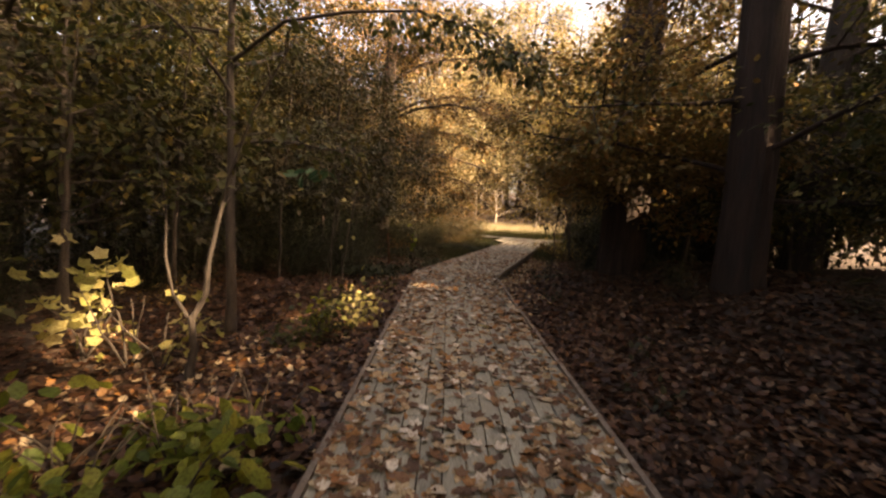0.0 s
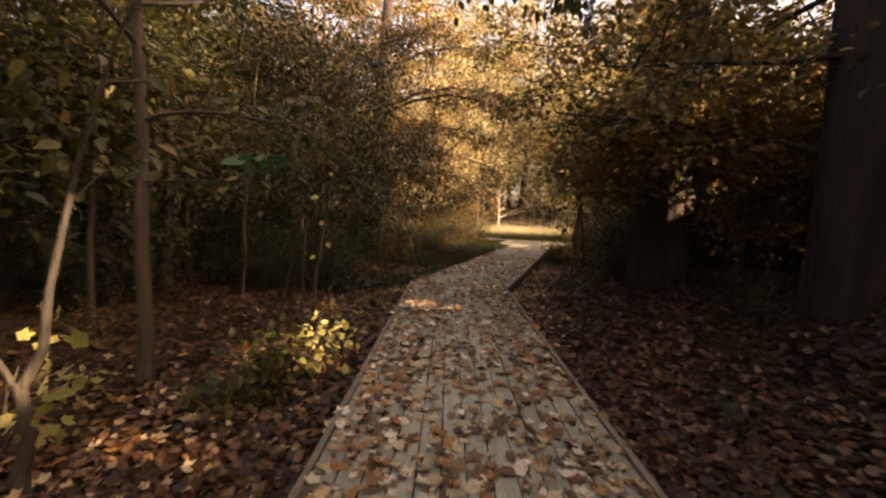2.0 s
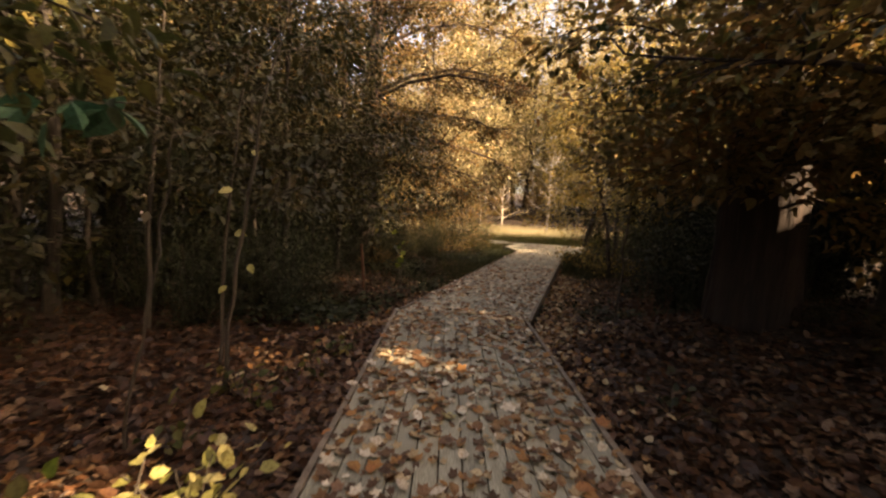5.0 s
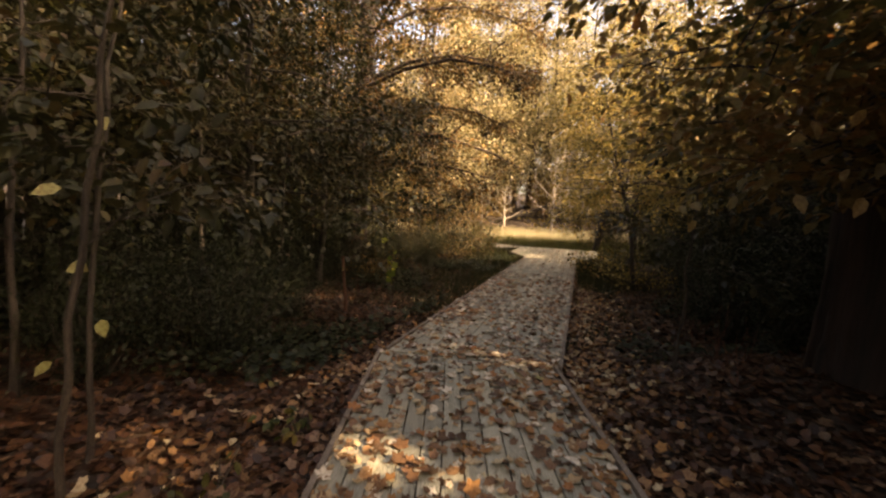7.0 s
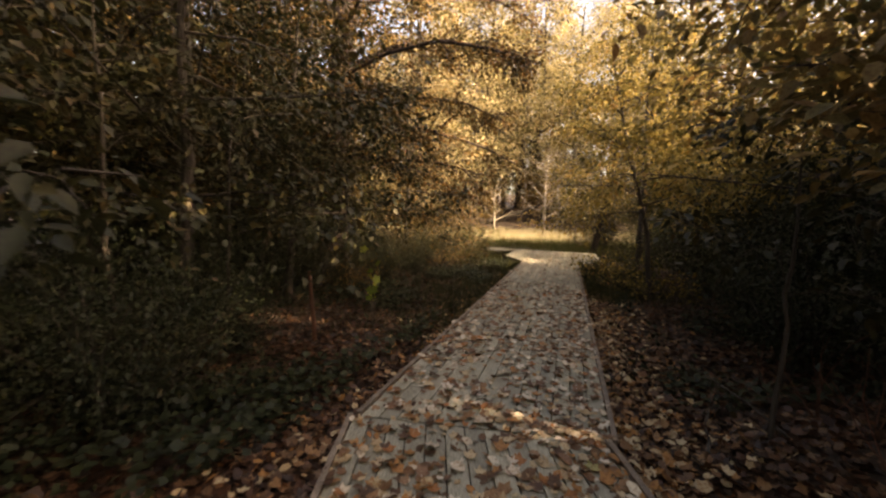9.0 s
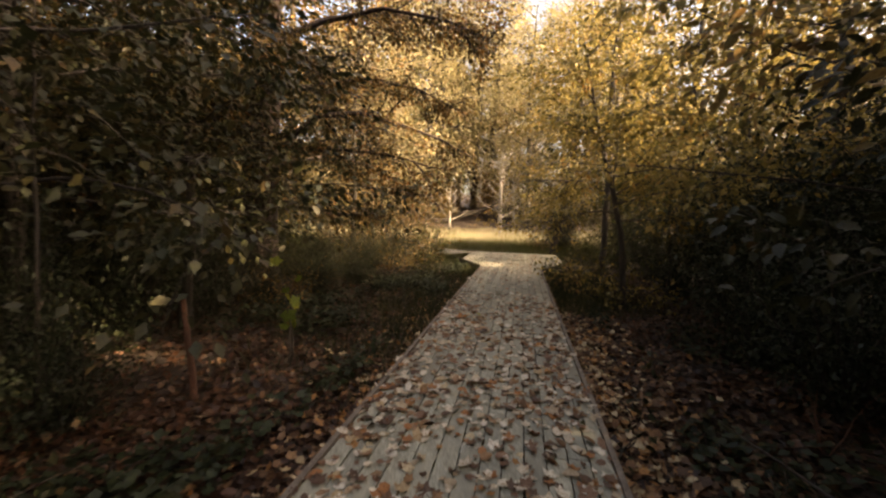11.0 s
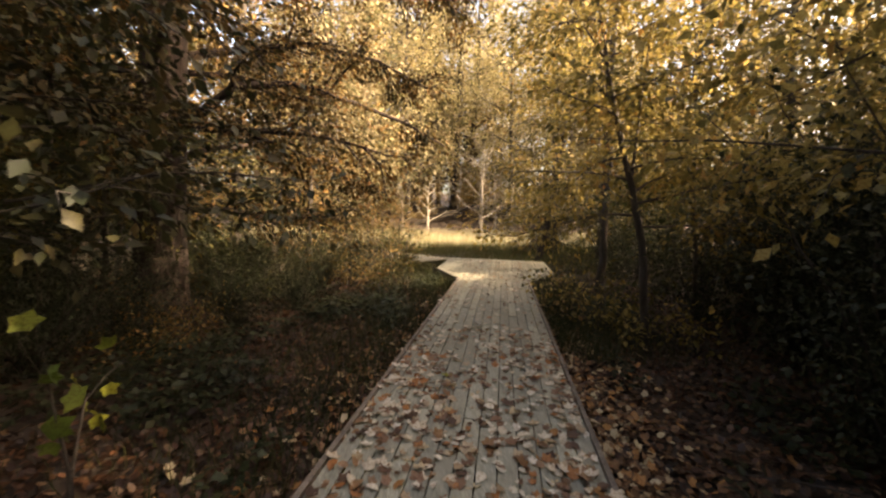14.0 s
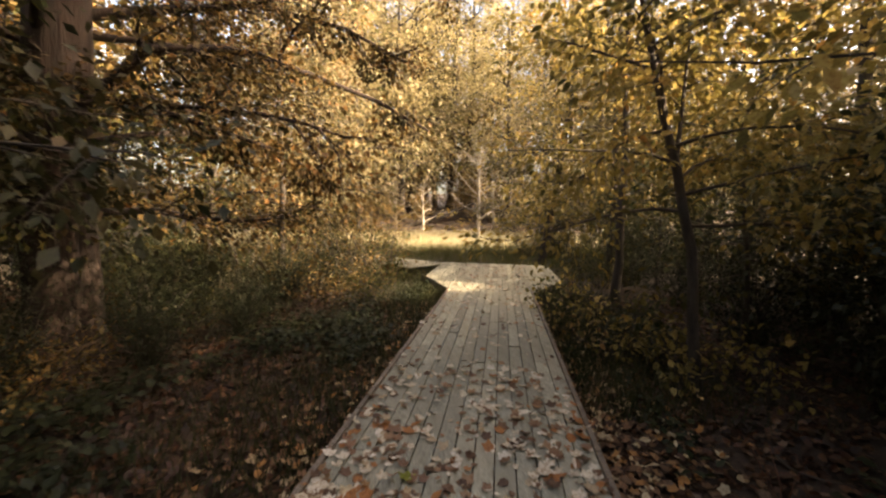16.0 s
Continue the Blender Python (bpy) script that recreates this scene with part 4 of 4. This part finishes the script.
for x, y in ((-1.45, 2.25), (-1.75, 2.5), (-2.05, 2.2), (-1.6, 2.75), (-2.4, 2.45), (-1.35, 1.8), (-2.1, 1.75), (-1.2, 2.55), (-1.95, 2.85)):
    broad_plant("leafy_plant", x, y, 0.56, 0.34, 6, 60, M_LIME, 0.15, "oval", "low plant with broad yellow-green leaves")
for x, y, h in ((-1.3, 5.25, 0.72), (-1.6, 5.05, 0.55), (-1.5, 4.7, 0.42), (-1.15, 5.6, 0.5), (-1.85, 4.7, 0.4), (-1.45, 5.0, 0.6)):
    broad_plant("leafy_plant", x, y, h, 0.26, 6, 70, M_OLIVE if y < 5.02 else M_LIME if x < -1.45 else M_CREAM, 0.095, "oval", "bushy plant with yellowing oval leaves")
for x, y in ((-1.45, 6.9), (-1.75, 7.2), (-1.3, 7.5), (-1.1, 8.3), (-1.7, 6.3)):
    broad_plant("leafy_plant", x, y, 0.32, 0.22, 4, 26, M_OLIVE, 0.085, "oval", "low green plant among fallen leaves")
for x, y in ((5.0, 16.4), (4.7, 15.9), (4.5, 16.9), (5.3, 17.0), (4.85, 18.2), (5.2, 19.0), (5.5, 15.6), (5.45, 20.0), (4.15, 17.4), (4.5, 18.9), (5.0, 20.3), (5.8, 16.4), (4.9, 17.0), (5.9, 20.9), (6.2, 21.6)):
    broad_plant("leafy_plant", x, y, 0.75, 0.34, 7, 80, (M_RUST, M_AMBER, M_AMBER, M_OLIVE)[rng.integers(4)], 0.10, "oval", "knee-high plant with yellow and tan leaves")
broad_plant("maple_seedling", -1.08, 13.2, 1.38, 0.16, 2, 14, M_LIME, 0.16, "lobed", "spindly maple seedling with a few yellow-green leaves")
for x, y in ((1.75, 10.9), (2.4, 11.6), (2.9, 11.2), (3.3, 12.6), (2.6, 10.3), (1.9, 7.0), (2.2, 4.4), (1.8, 3.2)):
    broad_plant("leafy_plant", x, y, 0.35, 0.25, 4, 30, M_DARK, 0.09, "oval", "low dark green plant by the boards")

# ---------------------------------------------------------------- fallen leaves
rng = np.random.default_rng(91)


def fallen(name, x, y, z, size, mat, label, tilt, lobed_share):
    n = len(x)
    a = rng.uniform(0, 2 * math.pi, n)
    al = np.stack([np.cos(a), np.sin(a), rng.normal(0, tilt, n)], axis=1)
    up = np.array([0, 0, 1.0]) + rng.normal(0, tilt, (n, 3))
    pos = np.stack([x, y, z], axis=1)
    k = rng.random(n) < lobed_share
    v = join([leaf_arrays(pos[k], al[k], up[k], size[k], "lobed", rng.uniform(0.65, 1.2, k.sum())), leaf_arrays(pos[~k], al[~k], up[~k], size[~k], "oval", 1.2)])
    ob = new(name, mesh_np(name, *v, mat))
    return tagged(ob, label, "fallen leaves", kind="stuff")


def deck_points(n, lo, hi, first):
    s = rng.uniform(lo, hi, n)
    v = rng.uniform(-0.93, 0.93, n)
    # drifts along the boards: less in the middle
    keep = rng.random(n) < 0.42 + 0.58 * np.abs(v / 0.93) ** 1.3 * (0.6 + 0.4 * np.sin(s * 2.1 + v * 3)) + 0.12 * np.sin(s * 3.7)
    s, v = s[keep], v[keep]
    if first:
        return MID1 + v, s
    return KINK[0] + AH2[0] * s + RT2[0] * v, KINK[1] + AH2[1] * s + RT2[1] * v


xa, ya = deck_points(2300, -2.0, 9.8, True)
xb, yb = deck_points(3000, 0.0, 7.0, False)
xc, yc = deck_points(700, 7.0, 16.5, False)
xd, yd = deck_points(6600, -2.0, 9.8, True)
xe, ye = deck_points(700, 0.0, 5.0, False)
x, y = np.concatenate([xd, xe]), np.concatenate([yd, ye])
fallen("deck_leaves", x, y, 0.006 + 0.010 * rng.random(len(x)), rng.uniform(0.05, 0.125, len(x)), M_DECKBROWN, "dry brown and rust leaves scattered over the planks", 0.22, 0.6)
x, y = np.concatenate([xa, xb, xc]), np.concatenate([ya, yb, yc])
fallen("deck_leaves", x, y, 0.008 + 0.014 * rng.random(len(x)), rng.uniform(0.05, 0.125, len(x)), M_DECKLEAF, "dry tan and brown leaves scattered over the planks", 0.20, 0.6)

for x, y, s, m, lab in ((0.76, 2.05, 0.13, bpy.data.materials["rusty_oak_leaves"], "large red-brown leaf lying on the planks"), (0.55, 5.2, 0.12, M_CREAM, "pale yellow leaf lying on the planks"), (1.55, 14.6, 0.12, M_LIME, "yellow-green leaf lying on the planks"),
                        (0.1, 6.7, 0.12, M_CREAM, "yellow leaf lying on the planks"), (1.0, 9.2, 0.11, M_CREAM, "cream leaf lying on the planks")):
    one = new("fallen_leaf", mesh_np("fallen_leaf", *leaf_arrays(np.array([[0, 0, 0.0]]), np.array([[math.cos(s * 90), math.sin(s * 90), 0.05]]), np.array([[0.1, 0.05, 1.0]]), np.array([s]), "lobed"), m))
    one.location = (x, y, 0.02)
    tagged(one, lab, "leaf", "single bright leaves on the boards")


def litter_points(n, sx, ylo, yhi):
    d = (HALF + 0.03 + np.abs(rng.normal(0, sx, n))) * rng.choice([-1, 1], n)
    y = rng.uniform(ylo, yhi, n)
    t = smooth01(8.6, 10.6, y)
    x = (1 - t) * (MID1 + d) + t * (KINK[0] + (d + (y - KINK[1]) * math.sin(W2)) / math.cos(W2))
    k = np.abs(offset_right(x, y)) > HALF + 0.02
    return x[k], y[k]


def flat_leaves(name, x, y, z, size, mat, label, tilt, category):
    n = len(x)
    a = rng.uniform(0, 2 * math.pi, n)
    al = np.stack([np.cos(a), np.sin(a), rng.normal(0, tilt, n)], axis=1)
    up = np.array([0, 0, 1.0]) + rng.normal(0, tilt, (n, 3))
    ob = new(name, mesh_np(name, *leaf_arrays(np.stack([x, y, z], axis=1), al, up, size, "diamond", rng.uniform(1.0, 1.7, n)), mat))
    return tagged(ob, label, category, kind="stuff")


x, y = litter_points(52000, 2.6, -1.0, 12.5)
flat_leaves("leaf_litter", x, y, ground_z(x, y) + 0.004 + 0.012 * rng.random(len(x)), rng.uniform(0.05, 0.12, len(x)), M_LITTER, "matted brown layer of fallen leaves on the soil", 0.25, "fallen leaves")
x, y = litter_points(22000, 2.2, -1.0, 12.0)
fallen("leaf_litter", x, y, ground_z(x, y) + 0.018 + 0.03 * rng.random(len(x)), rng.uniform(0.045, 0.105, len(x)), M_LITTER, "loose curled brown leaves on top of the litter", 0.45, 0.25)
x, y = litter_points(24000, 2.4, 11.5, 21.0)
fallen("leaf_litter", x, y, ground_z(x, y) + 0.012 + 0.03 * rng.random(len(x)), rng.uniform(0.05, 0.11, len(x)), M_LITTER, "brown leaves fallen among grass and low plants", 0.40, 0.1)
# spilled leaves, paler than the litter and mostly right, to brighten that verge
n = 5200
s, v_ = rng.uniform(-3, 11.5, n), (HALF + 0.03 + np.abs(rng.normal(0, 0.45, n))) * rng.choice([-1, 1, 1, 1], n)
x, y = KINK[0] + AH2[0] * s + RT2[0] * v_, KINK[1] + AH2[1] * s + RT2[1] * v_
k = np.abs(offset_right(x, y)) > HALF + 0.02
x, y = x[k], y[k]
fallen("verge_leaves", x, y, ground_z(x, y) + 0.04 + 0.05 * rng.random(len(x)), rng.uniform(0.05, 0.11, len(x)), M_DECKBROWN, "dry brown leaves against the boardwalk's edges, brightening the right verge", 0.4, 0.6)
# paler leaves laid in the sun patch: part of its brightness is their colour
n = 1000
x, y = rng.normal(-2.5, 0.8, n), rng.normal(3.9, 1.1, n)
k = offset_right(x, y) < -HALF - 0.05
x, y = x[k], y[k]
fallen("leaf_litter", x, y, ground_z(x, y) + 0.03 + 0.04 * rng.random(len(x)), rng.uniform(0.05, 0.11, len(x)), M_DECKBROWN, "loose tan and rust leaves that brighten the sun patch round the seedlings", 0.4, 0.5)
n = 3600
x, y = rng.uniform(-9, 0.6, n), rng.uniform(21.3, 26.0, n)
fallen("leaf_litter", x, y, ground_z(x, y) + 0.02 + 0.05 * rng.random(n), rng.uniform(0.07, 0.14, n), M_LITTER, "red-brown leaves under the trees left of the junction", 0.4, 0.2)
# creeping cover past the bend, dark green to put shade on the ground
n = 30000
s, v_ = rng.uniform(-1.5, 13, n), -1.5 - np.abs(rng.normal(0, 2.8, n))
x, y = KINK[0] + AH2[0] * s + RT2[0] * v_, KINK[1] + AH2[1] * s + RT2[1] * v_
k = rng.random(n) < smooth01(0.1, 0.75, np.sin(1.3 * x + 0.7) * np.sin(1.1 * y) + 0.35 * np.sin(3.1 * x - 2.3 * y) + 0.15)
x, y, n = x[k], y[k], int(k.sum())
flat_leaves("ground_cover", x, y, ground_z(x, y) + 0.03 + 0.24 * rng.random(n), rng.uniform(0.05, 0.11, n), M_SHADE_LEAF, "low creeping plants, dark green to stand for shade under the trees", 0.35, "ground cover")
# the same shade-dark cover on the right
n = 9000
s, v_ = rng.uniform(1.5, 12, n), 1.6 + np.abs(rng.normal(0, 1.8, n))
x, y = KINK[0] + AH2[0] * s + RT2[0] * v_, KINK[1] + AH2[1] * s + RT2[1] * v_
k = rng.random(n) < smooth01(0.1, 0.75, np.sin(1.3 * x + 0.7) * np.sin(1.1 * y) + 0.35 * np.sin(3.1 * x - 2.3 * y) + 0.15)
x, y, n = x[k], y[k], int(k.sum())
flat_leaves("ground_cover", x, y, ground_z(x, y) + 0.03 + 0.13 * rng.random(n), rng.uniform(0.05, 0.11, n), M_SHADE_LEAF, "low creeping plants, dark green to stand for shade beside the thicket", 0.35, "ground cover")

# twigs and sticks on the ground
for i in range(46):
    x, y = rng.uniform(-5, 6), rng.uniform(0, 19)
    if abs(float(offset_right(x, y))) < 1.5:
        continue
    a = rng.uniform(0, 6.28)
    st = tagged(empty("fallen_stick", x, y, gz(x, y) + 0.03), "thin bare stick lying on the leaf litter", "stick", "fallen sticks")
    part_np("stick", *tube(bend((0, 0, 0), (math.cos(a), math.sin(a), 0.05), rng.uniform(0.4, 1.6), rng, 7, 0.10), np.linspace(rng.uniform(0.006, 0.022), 0.004, 7), 5), M_BARK_THIN, st, smooth=True)


# ---------------------------------------------------------------- grass
def grass(name, x, y, h, mat, label, fall=0.5):
    n = len(x)
    a = rng.uniform(0, 6.28, n)
    al = np.stack([np.cos(a) * fall * rng.random(n), np.sin(a) * fall * rng.random(n), np.ones(n)], axis=1)
    up = np.stack([np.cos(a + 1.57), np.sin(a + 1.57), np.zeros(n)], axis=1)
    pos = np.stack([x, y, ground_z(x, y) - 0.01], axis=1)
    wide = np.maximum(0.45, 0.30 / np.maximum(h, 0.05)) * (1 + 0.05 * np.maximum(0, y - 20))
    ob = new(name, mesh_np(name, *leaf_arrays(pos, al, up, h, "blade", wide), mat))
    return tagged(ob, label, "grass", kind="stuff")


n = 11000
s, v = rng.uniform(1.5, 17, n), -1.02 - np.abs(rng.normal(0, 1.1, n))
x, y = KINK[0] + AH2[0] * s + RT2[0] * v, KINK[1] + AH2[1] * s + RT2[1] * v
k = rng.random(n) < smooth01(1.0, 5.5, s)
x, y = x[k], y[k]
grass("verge_grass", x, y, rng.uniform(0.12, 0.42, len(x)), M_SHADED_GRASS, "tangled grass beside the boards, darkened to stand for shade")
n = 6000
s, v = rng.uniform(6.5, 13, n), 1.05 + np.abs(rng.normal(0, 0.9, n))
x, y = KINK[0] + AH2[0] * s + RT2[0] * v, KINK[1] + AH2[1] * s + RT2[1] * v
grass("verge_grass", x, y, rng.uniform(0.15, 0.45, len(x)), M_SHADED_GRASS, "grass tufts beside the boards, darkened to stand for shade")


def off_boards(x, y):
    u = (x - NECK[0]) * AH2[0] + (y - NECK[1]) * AH2[1]
    v = (x - NECK[0]) * RT2[0] + (y - NECK[1]) * RT2[1]
    s = (x - B0[0]) * AH3[0] + (y - B0[1]) * AH3[1]
    w = (x - B0[0]) * RT3[0] + (y - B0[1]) * RT3[1]
    return ~((u < 5.25) & (u > -3) & (np.abs(v) < 2.1)) & ~((np.abs(w) < 1.05) & (s > 0) & (s < 12.2))


n = 26000
x, y = rng.uniform(-8, 16, n), 24 + 10 * rng.random(n)
k = off_boards(x, y)
grass("meadow_grass", x[k], y[k], rng.uniform(0.2, 0.6, k.sum()), M_GRASS, "low green meadow grass past the boardwalk")
n = 26000
x, y = rng.uniform(-10, 22, n), 32.0 + 16 * rng.random(n) ** 0.9
grass("straw_grass", x, y, rng.uniform(0.3, 0.85, n), M_STRAW, "tall pale dry meadow grass in sunlight", 0.35)

# ---------------------------------------------------------------- far side of the meadow
rng = np.random.default_rng(61)


def bare_tree(x, y, h, r0, bark, label, n=12):
    lim = fan(rng, n, 0.25, 0.95, h * 0.38, 0.55, r=r0 * 0.4, subs=9, sub_len=h * 0.16, twigs=2, leaves=0, sag=-0.3)
    for L in lim:
        L["leaves"] = 0
    return tree("bare_tree", rng, x, y, gz(x, y) - 0.05, [(0, 0, 0), (0.05, 0, h * 0.3), (-0.05, 0, h * 0.65), (0.1, 0, h)], [r0, r0 * 0.85, r0 * 0.55, r0 * 0.15], lim, M_OLIVE, bark, 0.1, "diamond", 0, label, "tree")


bare_tree(8.8, 40.4, 7.0, 0.11, M_BARK_PALE, "bare pale-barked tree at the meadow's edge")
bare_tree(5.7, 48.0, 5.0, 0.11, M_BARK_PALE, "small bare whitish tree in dry grass")
bare_tree(3.2, 46.0, 4.5, 0.08, M_BARK_PALE, "thin bare whitish tree in dry grass")
log = tagged(empty("fallen_log", 6.0, 50.0, gz(6, 50) + 0.5), "dark fallen trunk lying up the bank", "log")
part_np("trunk", *tube([(-3, 0, -1.0), (0, 0.2, 0.3), (3, 0.5, 1.2), (5, 0.6, 2.0)], [0.28, 0.25, 0.2, 0.12], 9), M_BARK, log, smooth=True)

far = []
for k, (m, size) in enumerate(((M_GOLD, 0.27), (M_PALEFAR, 0.17), (M_RUST, 0.27), (M_OLIVE, 0.27))):
    q = np.random.default_rng(300 + k)
    lim = fan(q, 18, 0.14, 0.97, 3.9, 0.45, r=0.06, subs=12, sub_len=1.9, twigs=7, leaves=4.2 if k == 1 else 1.9, spread=0.40, sag=0.1, flat=0.5)
    x, y = ((-8, 52), (2, 58), (14, 56), (24, 50))[k]
    far.append(tree("forest_tree", q, x, y, gz(x, y) - 0.1, [(0, 0, 0), (0.2, 0, 3.5), (0.1, 0.3, 8), (0.4, 0.3, 13.5)], [0.22, 0.19, 0.14, 0.03], lim, m, M_BARK, size, "diamond", 0,
                    ("tall tree with golden autumn crown", "tall tree with pale tan leaves", "tall tree with rusty brown crown", "tall tree with olive green crown")[k], "tree", "trees of the surrounding forest"))
r = np.random.default_rng(79)
taken = [(-8, 52), (2, 58), (14, 56), (24, 50)]
for x, y in scatter(11, -30, 42, 54, 66, lambda x, y, d: True, 4.6, taken):
    place(far[r.choice([0, 1, 1, 1, 2])], x, y, r.uniform(1.0, 1.35), r, 0.1)
for x, y in scatter(7, -44, 60, 68, 96, lambda x, y, d: True, 6.5, taken):
    place(far[r.choice([0, 1, 1, 2])], x, y, r.uniform(1.5, 2.0), r, 0.1)
# tall trees that frame the open meadow; (12.2, 10.6) is added to shade the oak
for x, y, s, k in ((-5.5, 30.5, 1.25, 2), (-2.0, 37.5, 1.35, 2), (0.2, 44.5, 1.4, 0), (-8.5, 25.5, 1.15, 2), (-2.5, 47, 1.5, 1), (4.0, 52, 1.7, 1), (-7.5, 42, 1.4, 2), (19, 33, 1.05, 0), (20, 44, 1.4, 0), (24, 38, 1.2, 2), (22, 53, 1.6, 1), (15.5, 25.5, 0.8, 0), (-1.2, 33.5, 1.2, 0), (13.8, 48, 1.3, 1), (7.5, 60, 1.9, 1), (3.0, 65, 2.0, 0), (18, 60, 1.9, 1), (23.5, 62, 2.0, 1), (27, 55, 1.7, 0), (12.5, 71, 1.6, 1), (-3, 58, 1.8, 0), (9.5, 66, 1.6, 0), (15.2, 41.5, 1.15, 0), (9.5, 78, 2.3, 1), (16.5, 80, 2.4, 1), (22, 78, 2.3, 1), (12.8, 25.0, 1.0, 0), (6.0, 70, 2.2, 1), (12.6, 60, 1.9, 0), (26, 46, 1.6, 0), (30, 40, 1.6, 1), (25, 27, 1.2, 0), (33, 30, 1.5, 0), (12.2, 10.6, 1.25, 3), (14.5, 20.5, 0.85, 0), (17.5, 23.0, 0.95, 0), (12.6, 17.6, 0.62, 0), (5.2, 56, 2.0, 0), (9.8, 57, 1.8, 1), (34, 62, 2.2, 1), (29, 70, 2.3, 1)):
    taken.append((x, y))
    place(far[k], x, y, s, r, 0.1)
# woods on the left of the path
for x, y in scatter(23, -20, -5.2, 0, 36, lambda x, y, d: x < -6.4 - 0.25 * max(0, 6 - y), 2.7, taken):
    place(far[r.choice([2, 3, 3, 3])], x, y, r.uniform(0.8, 1.15), r, 0.1)
# woods on the right, towards the sun, added to block it from the path
for x, y in scatter(30, 6.8, 28, -13, 16.0, lambda x, y, d: y < 9.5 + 0.12 * (x - 7) and (x > 10.8 or y < -7), 2.6, taken):
    place(far[r.choice([2, 3, 3])], x, y, r.uniform(0.95, 1.35), r, 0.1)
for x, y in scatter(5, 13, 24, 19, 30, lambda x, y, d: True, 3.4, taken):
    place(far[r.choice([0, 0, 2])], x, y, r.uniform(0.5, 0.65), r, 0.1)
# trees behind the start, never in view, added to darken the wood
for x, y in scatter(9, -11, 10, -12, -4, lambda x, y, d: abs(d) > 2.0, 2.6, taken):
    place(far[r.choice([2, 3])], x, y, r.uniform(0.75, 1.0), r, 0.1)
for x, y in ((11.5, 51), (13.5, 53), (15.5, 51.5), (10.0, 54), (17.0, 54.5), (12.5, 49)):
    bare_tree(x, y, r.uniform(6, 9), 0.10, M_BARK_PALE, "bare pale tree in the brush below the bank", 14)
# brush along the foot of the far bank
for x, y in scatter(34, -8, 24, 49, 58, lambda x, y, d: True, 1.5, taken):
    place(kinds[2], x, y, r.uniform(0.7, 1.2), r)


# ---------------------------------------------------------------- gaps in the canopy, where sunlight comes down
def open_gap(x, y, z, radius):
    """Takes the leaves away that stand between the sun and a place."""
    way = np.array([SUN.x * math.cos(SUN_UP), SUN.y * math.cos(SUN_UP), math.sin(SUN_UP)])
    eye = np.array([x, y, z])
    for ob in [o for o in scene.objects if o.type == "MESH" and o.data.name.split(".")[0] in ("crown", "foliage", "twig")]:
        m = np.array(ob.matrix_world)
        me = ob.data
        co = np.empty(len(me.vertices) * 3, dtype=np.float32)
        me.vertices.foreach_get("co", co)
        p = co.reshape(-1, 3) @ m[:3, :3].T + m[:3, 3] - eye
        s = p @ way
        d = np.linalg.norm(p - s[:, None] * way, axis=1)
        hit = (d < radius) & (s > 0.5)
        if not hit.any():
            continue
        c = len(me.polygons[0].vertices)
        fv = np.empty(len(me.polygons) * c, dtype=np.int32)
        me.loops.foreach_get("vertex_index", fv)
        k = 9 if c == 4 else 4 if len(me.polygons) * 2 == len(me.vertices) else 6 if len(me.polygons) * 3 == len(me.vertices) * 2 else len(SHAPES["lobed"][0])
        bad = hit.reshape(-1, k).any(axis=1)
        keep_v = np.repeat(~bad, k)
        f = fv.reshape(-1, c)
        f = f[keep_v[f[:, 0]]]
        back = np.cumsum(keep_v) - 1
        ob.data = mesh_np(me.name.split(".")[0], co.reshape(-1, 3)[keep_v], back[f], me.materials[0])


bpy.context.view_layer.update()
for gap in ((6.6, 20.6, 7.6, 1.1), (8.4, 23.6, 8.0, 1.2), (-3.4, 4.2, 0.3, 0.44), (-3.15, 3.45, -0.3, 0.32), (-2.3, 3.2, -0.3, 0.27), (-2.8, 2.65, -0.3, 0.22), (-3.9, 4.4, -0.2, 0.35), (-1.3, 5.45, 0.1, 0.32), (-2.05, 4.4, -0.3, 0.30),
            (-1.85, 8.05, -0.1, 0.19), (-0.25, 7.8, 0.0, 0.20), (4.2, 8.6, 1.85, 0.15), (0.64, 9.85, 0.0, 0.27), (-1.72, 12.25, 0.45, 0.2), (-0.3, 24.4, 0.0, 0.8), (-3.2, 23.4, -0.1, 0.8), (-1.6, 26.2, 0.0, 0.7), (-6.8, 23.0, 0.0, 0.6), (4.0, 36.0, 0.3, 2.6), (8.0, 37.0, 0.5, 2.2), (1.5, 33.5, 0.3, 1.5), (6.0, 50.0, 2.0, 2.6), (11.0, 48.0, 2.0, 2.2),
            (5.6, 8.8, 5.4, 0.9), (6.6, 9.4, 4.6, 0.7), (3.4, 8.0, 3.3, 0.5), (4.6, 8.1, 3.9, 0.6), (2.8, 8.1, 4.5, 0.5), (5.6, 7.2, 3.8, 0.6), (7.0, 15.0, 5.0, 1.0), (9.0, 15.5, 5.5, 1.0), (10.0, 18.0, 5.0, 1.1), (3.2, 10.0, 1.0, 0.18), (2.0, 7.9, 0.05, 0.17), (0.3, 19.0, 3.4, 0.8), (-3.8, 8.0, 5.2, 0.6), (7.4, 14.2, 6.5, 1.1), (8.3, 17.0, 7.0, 1.2)):
    open_gap(*gap)
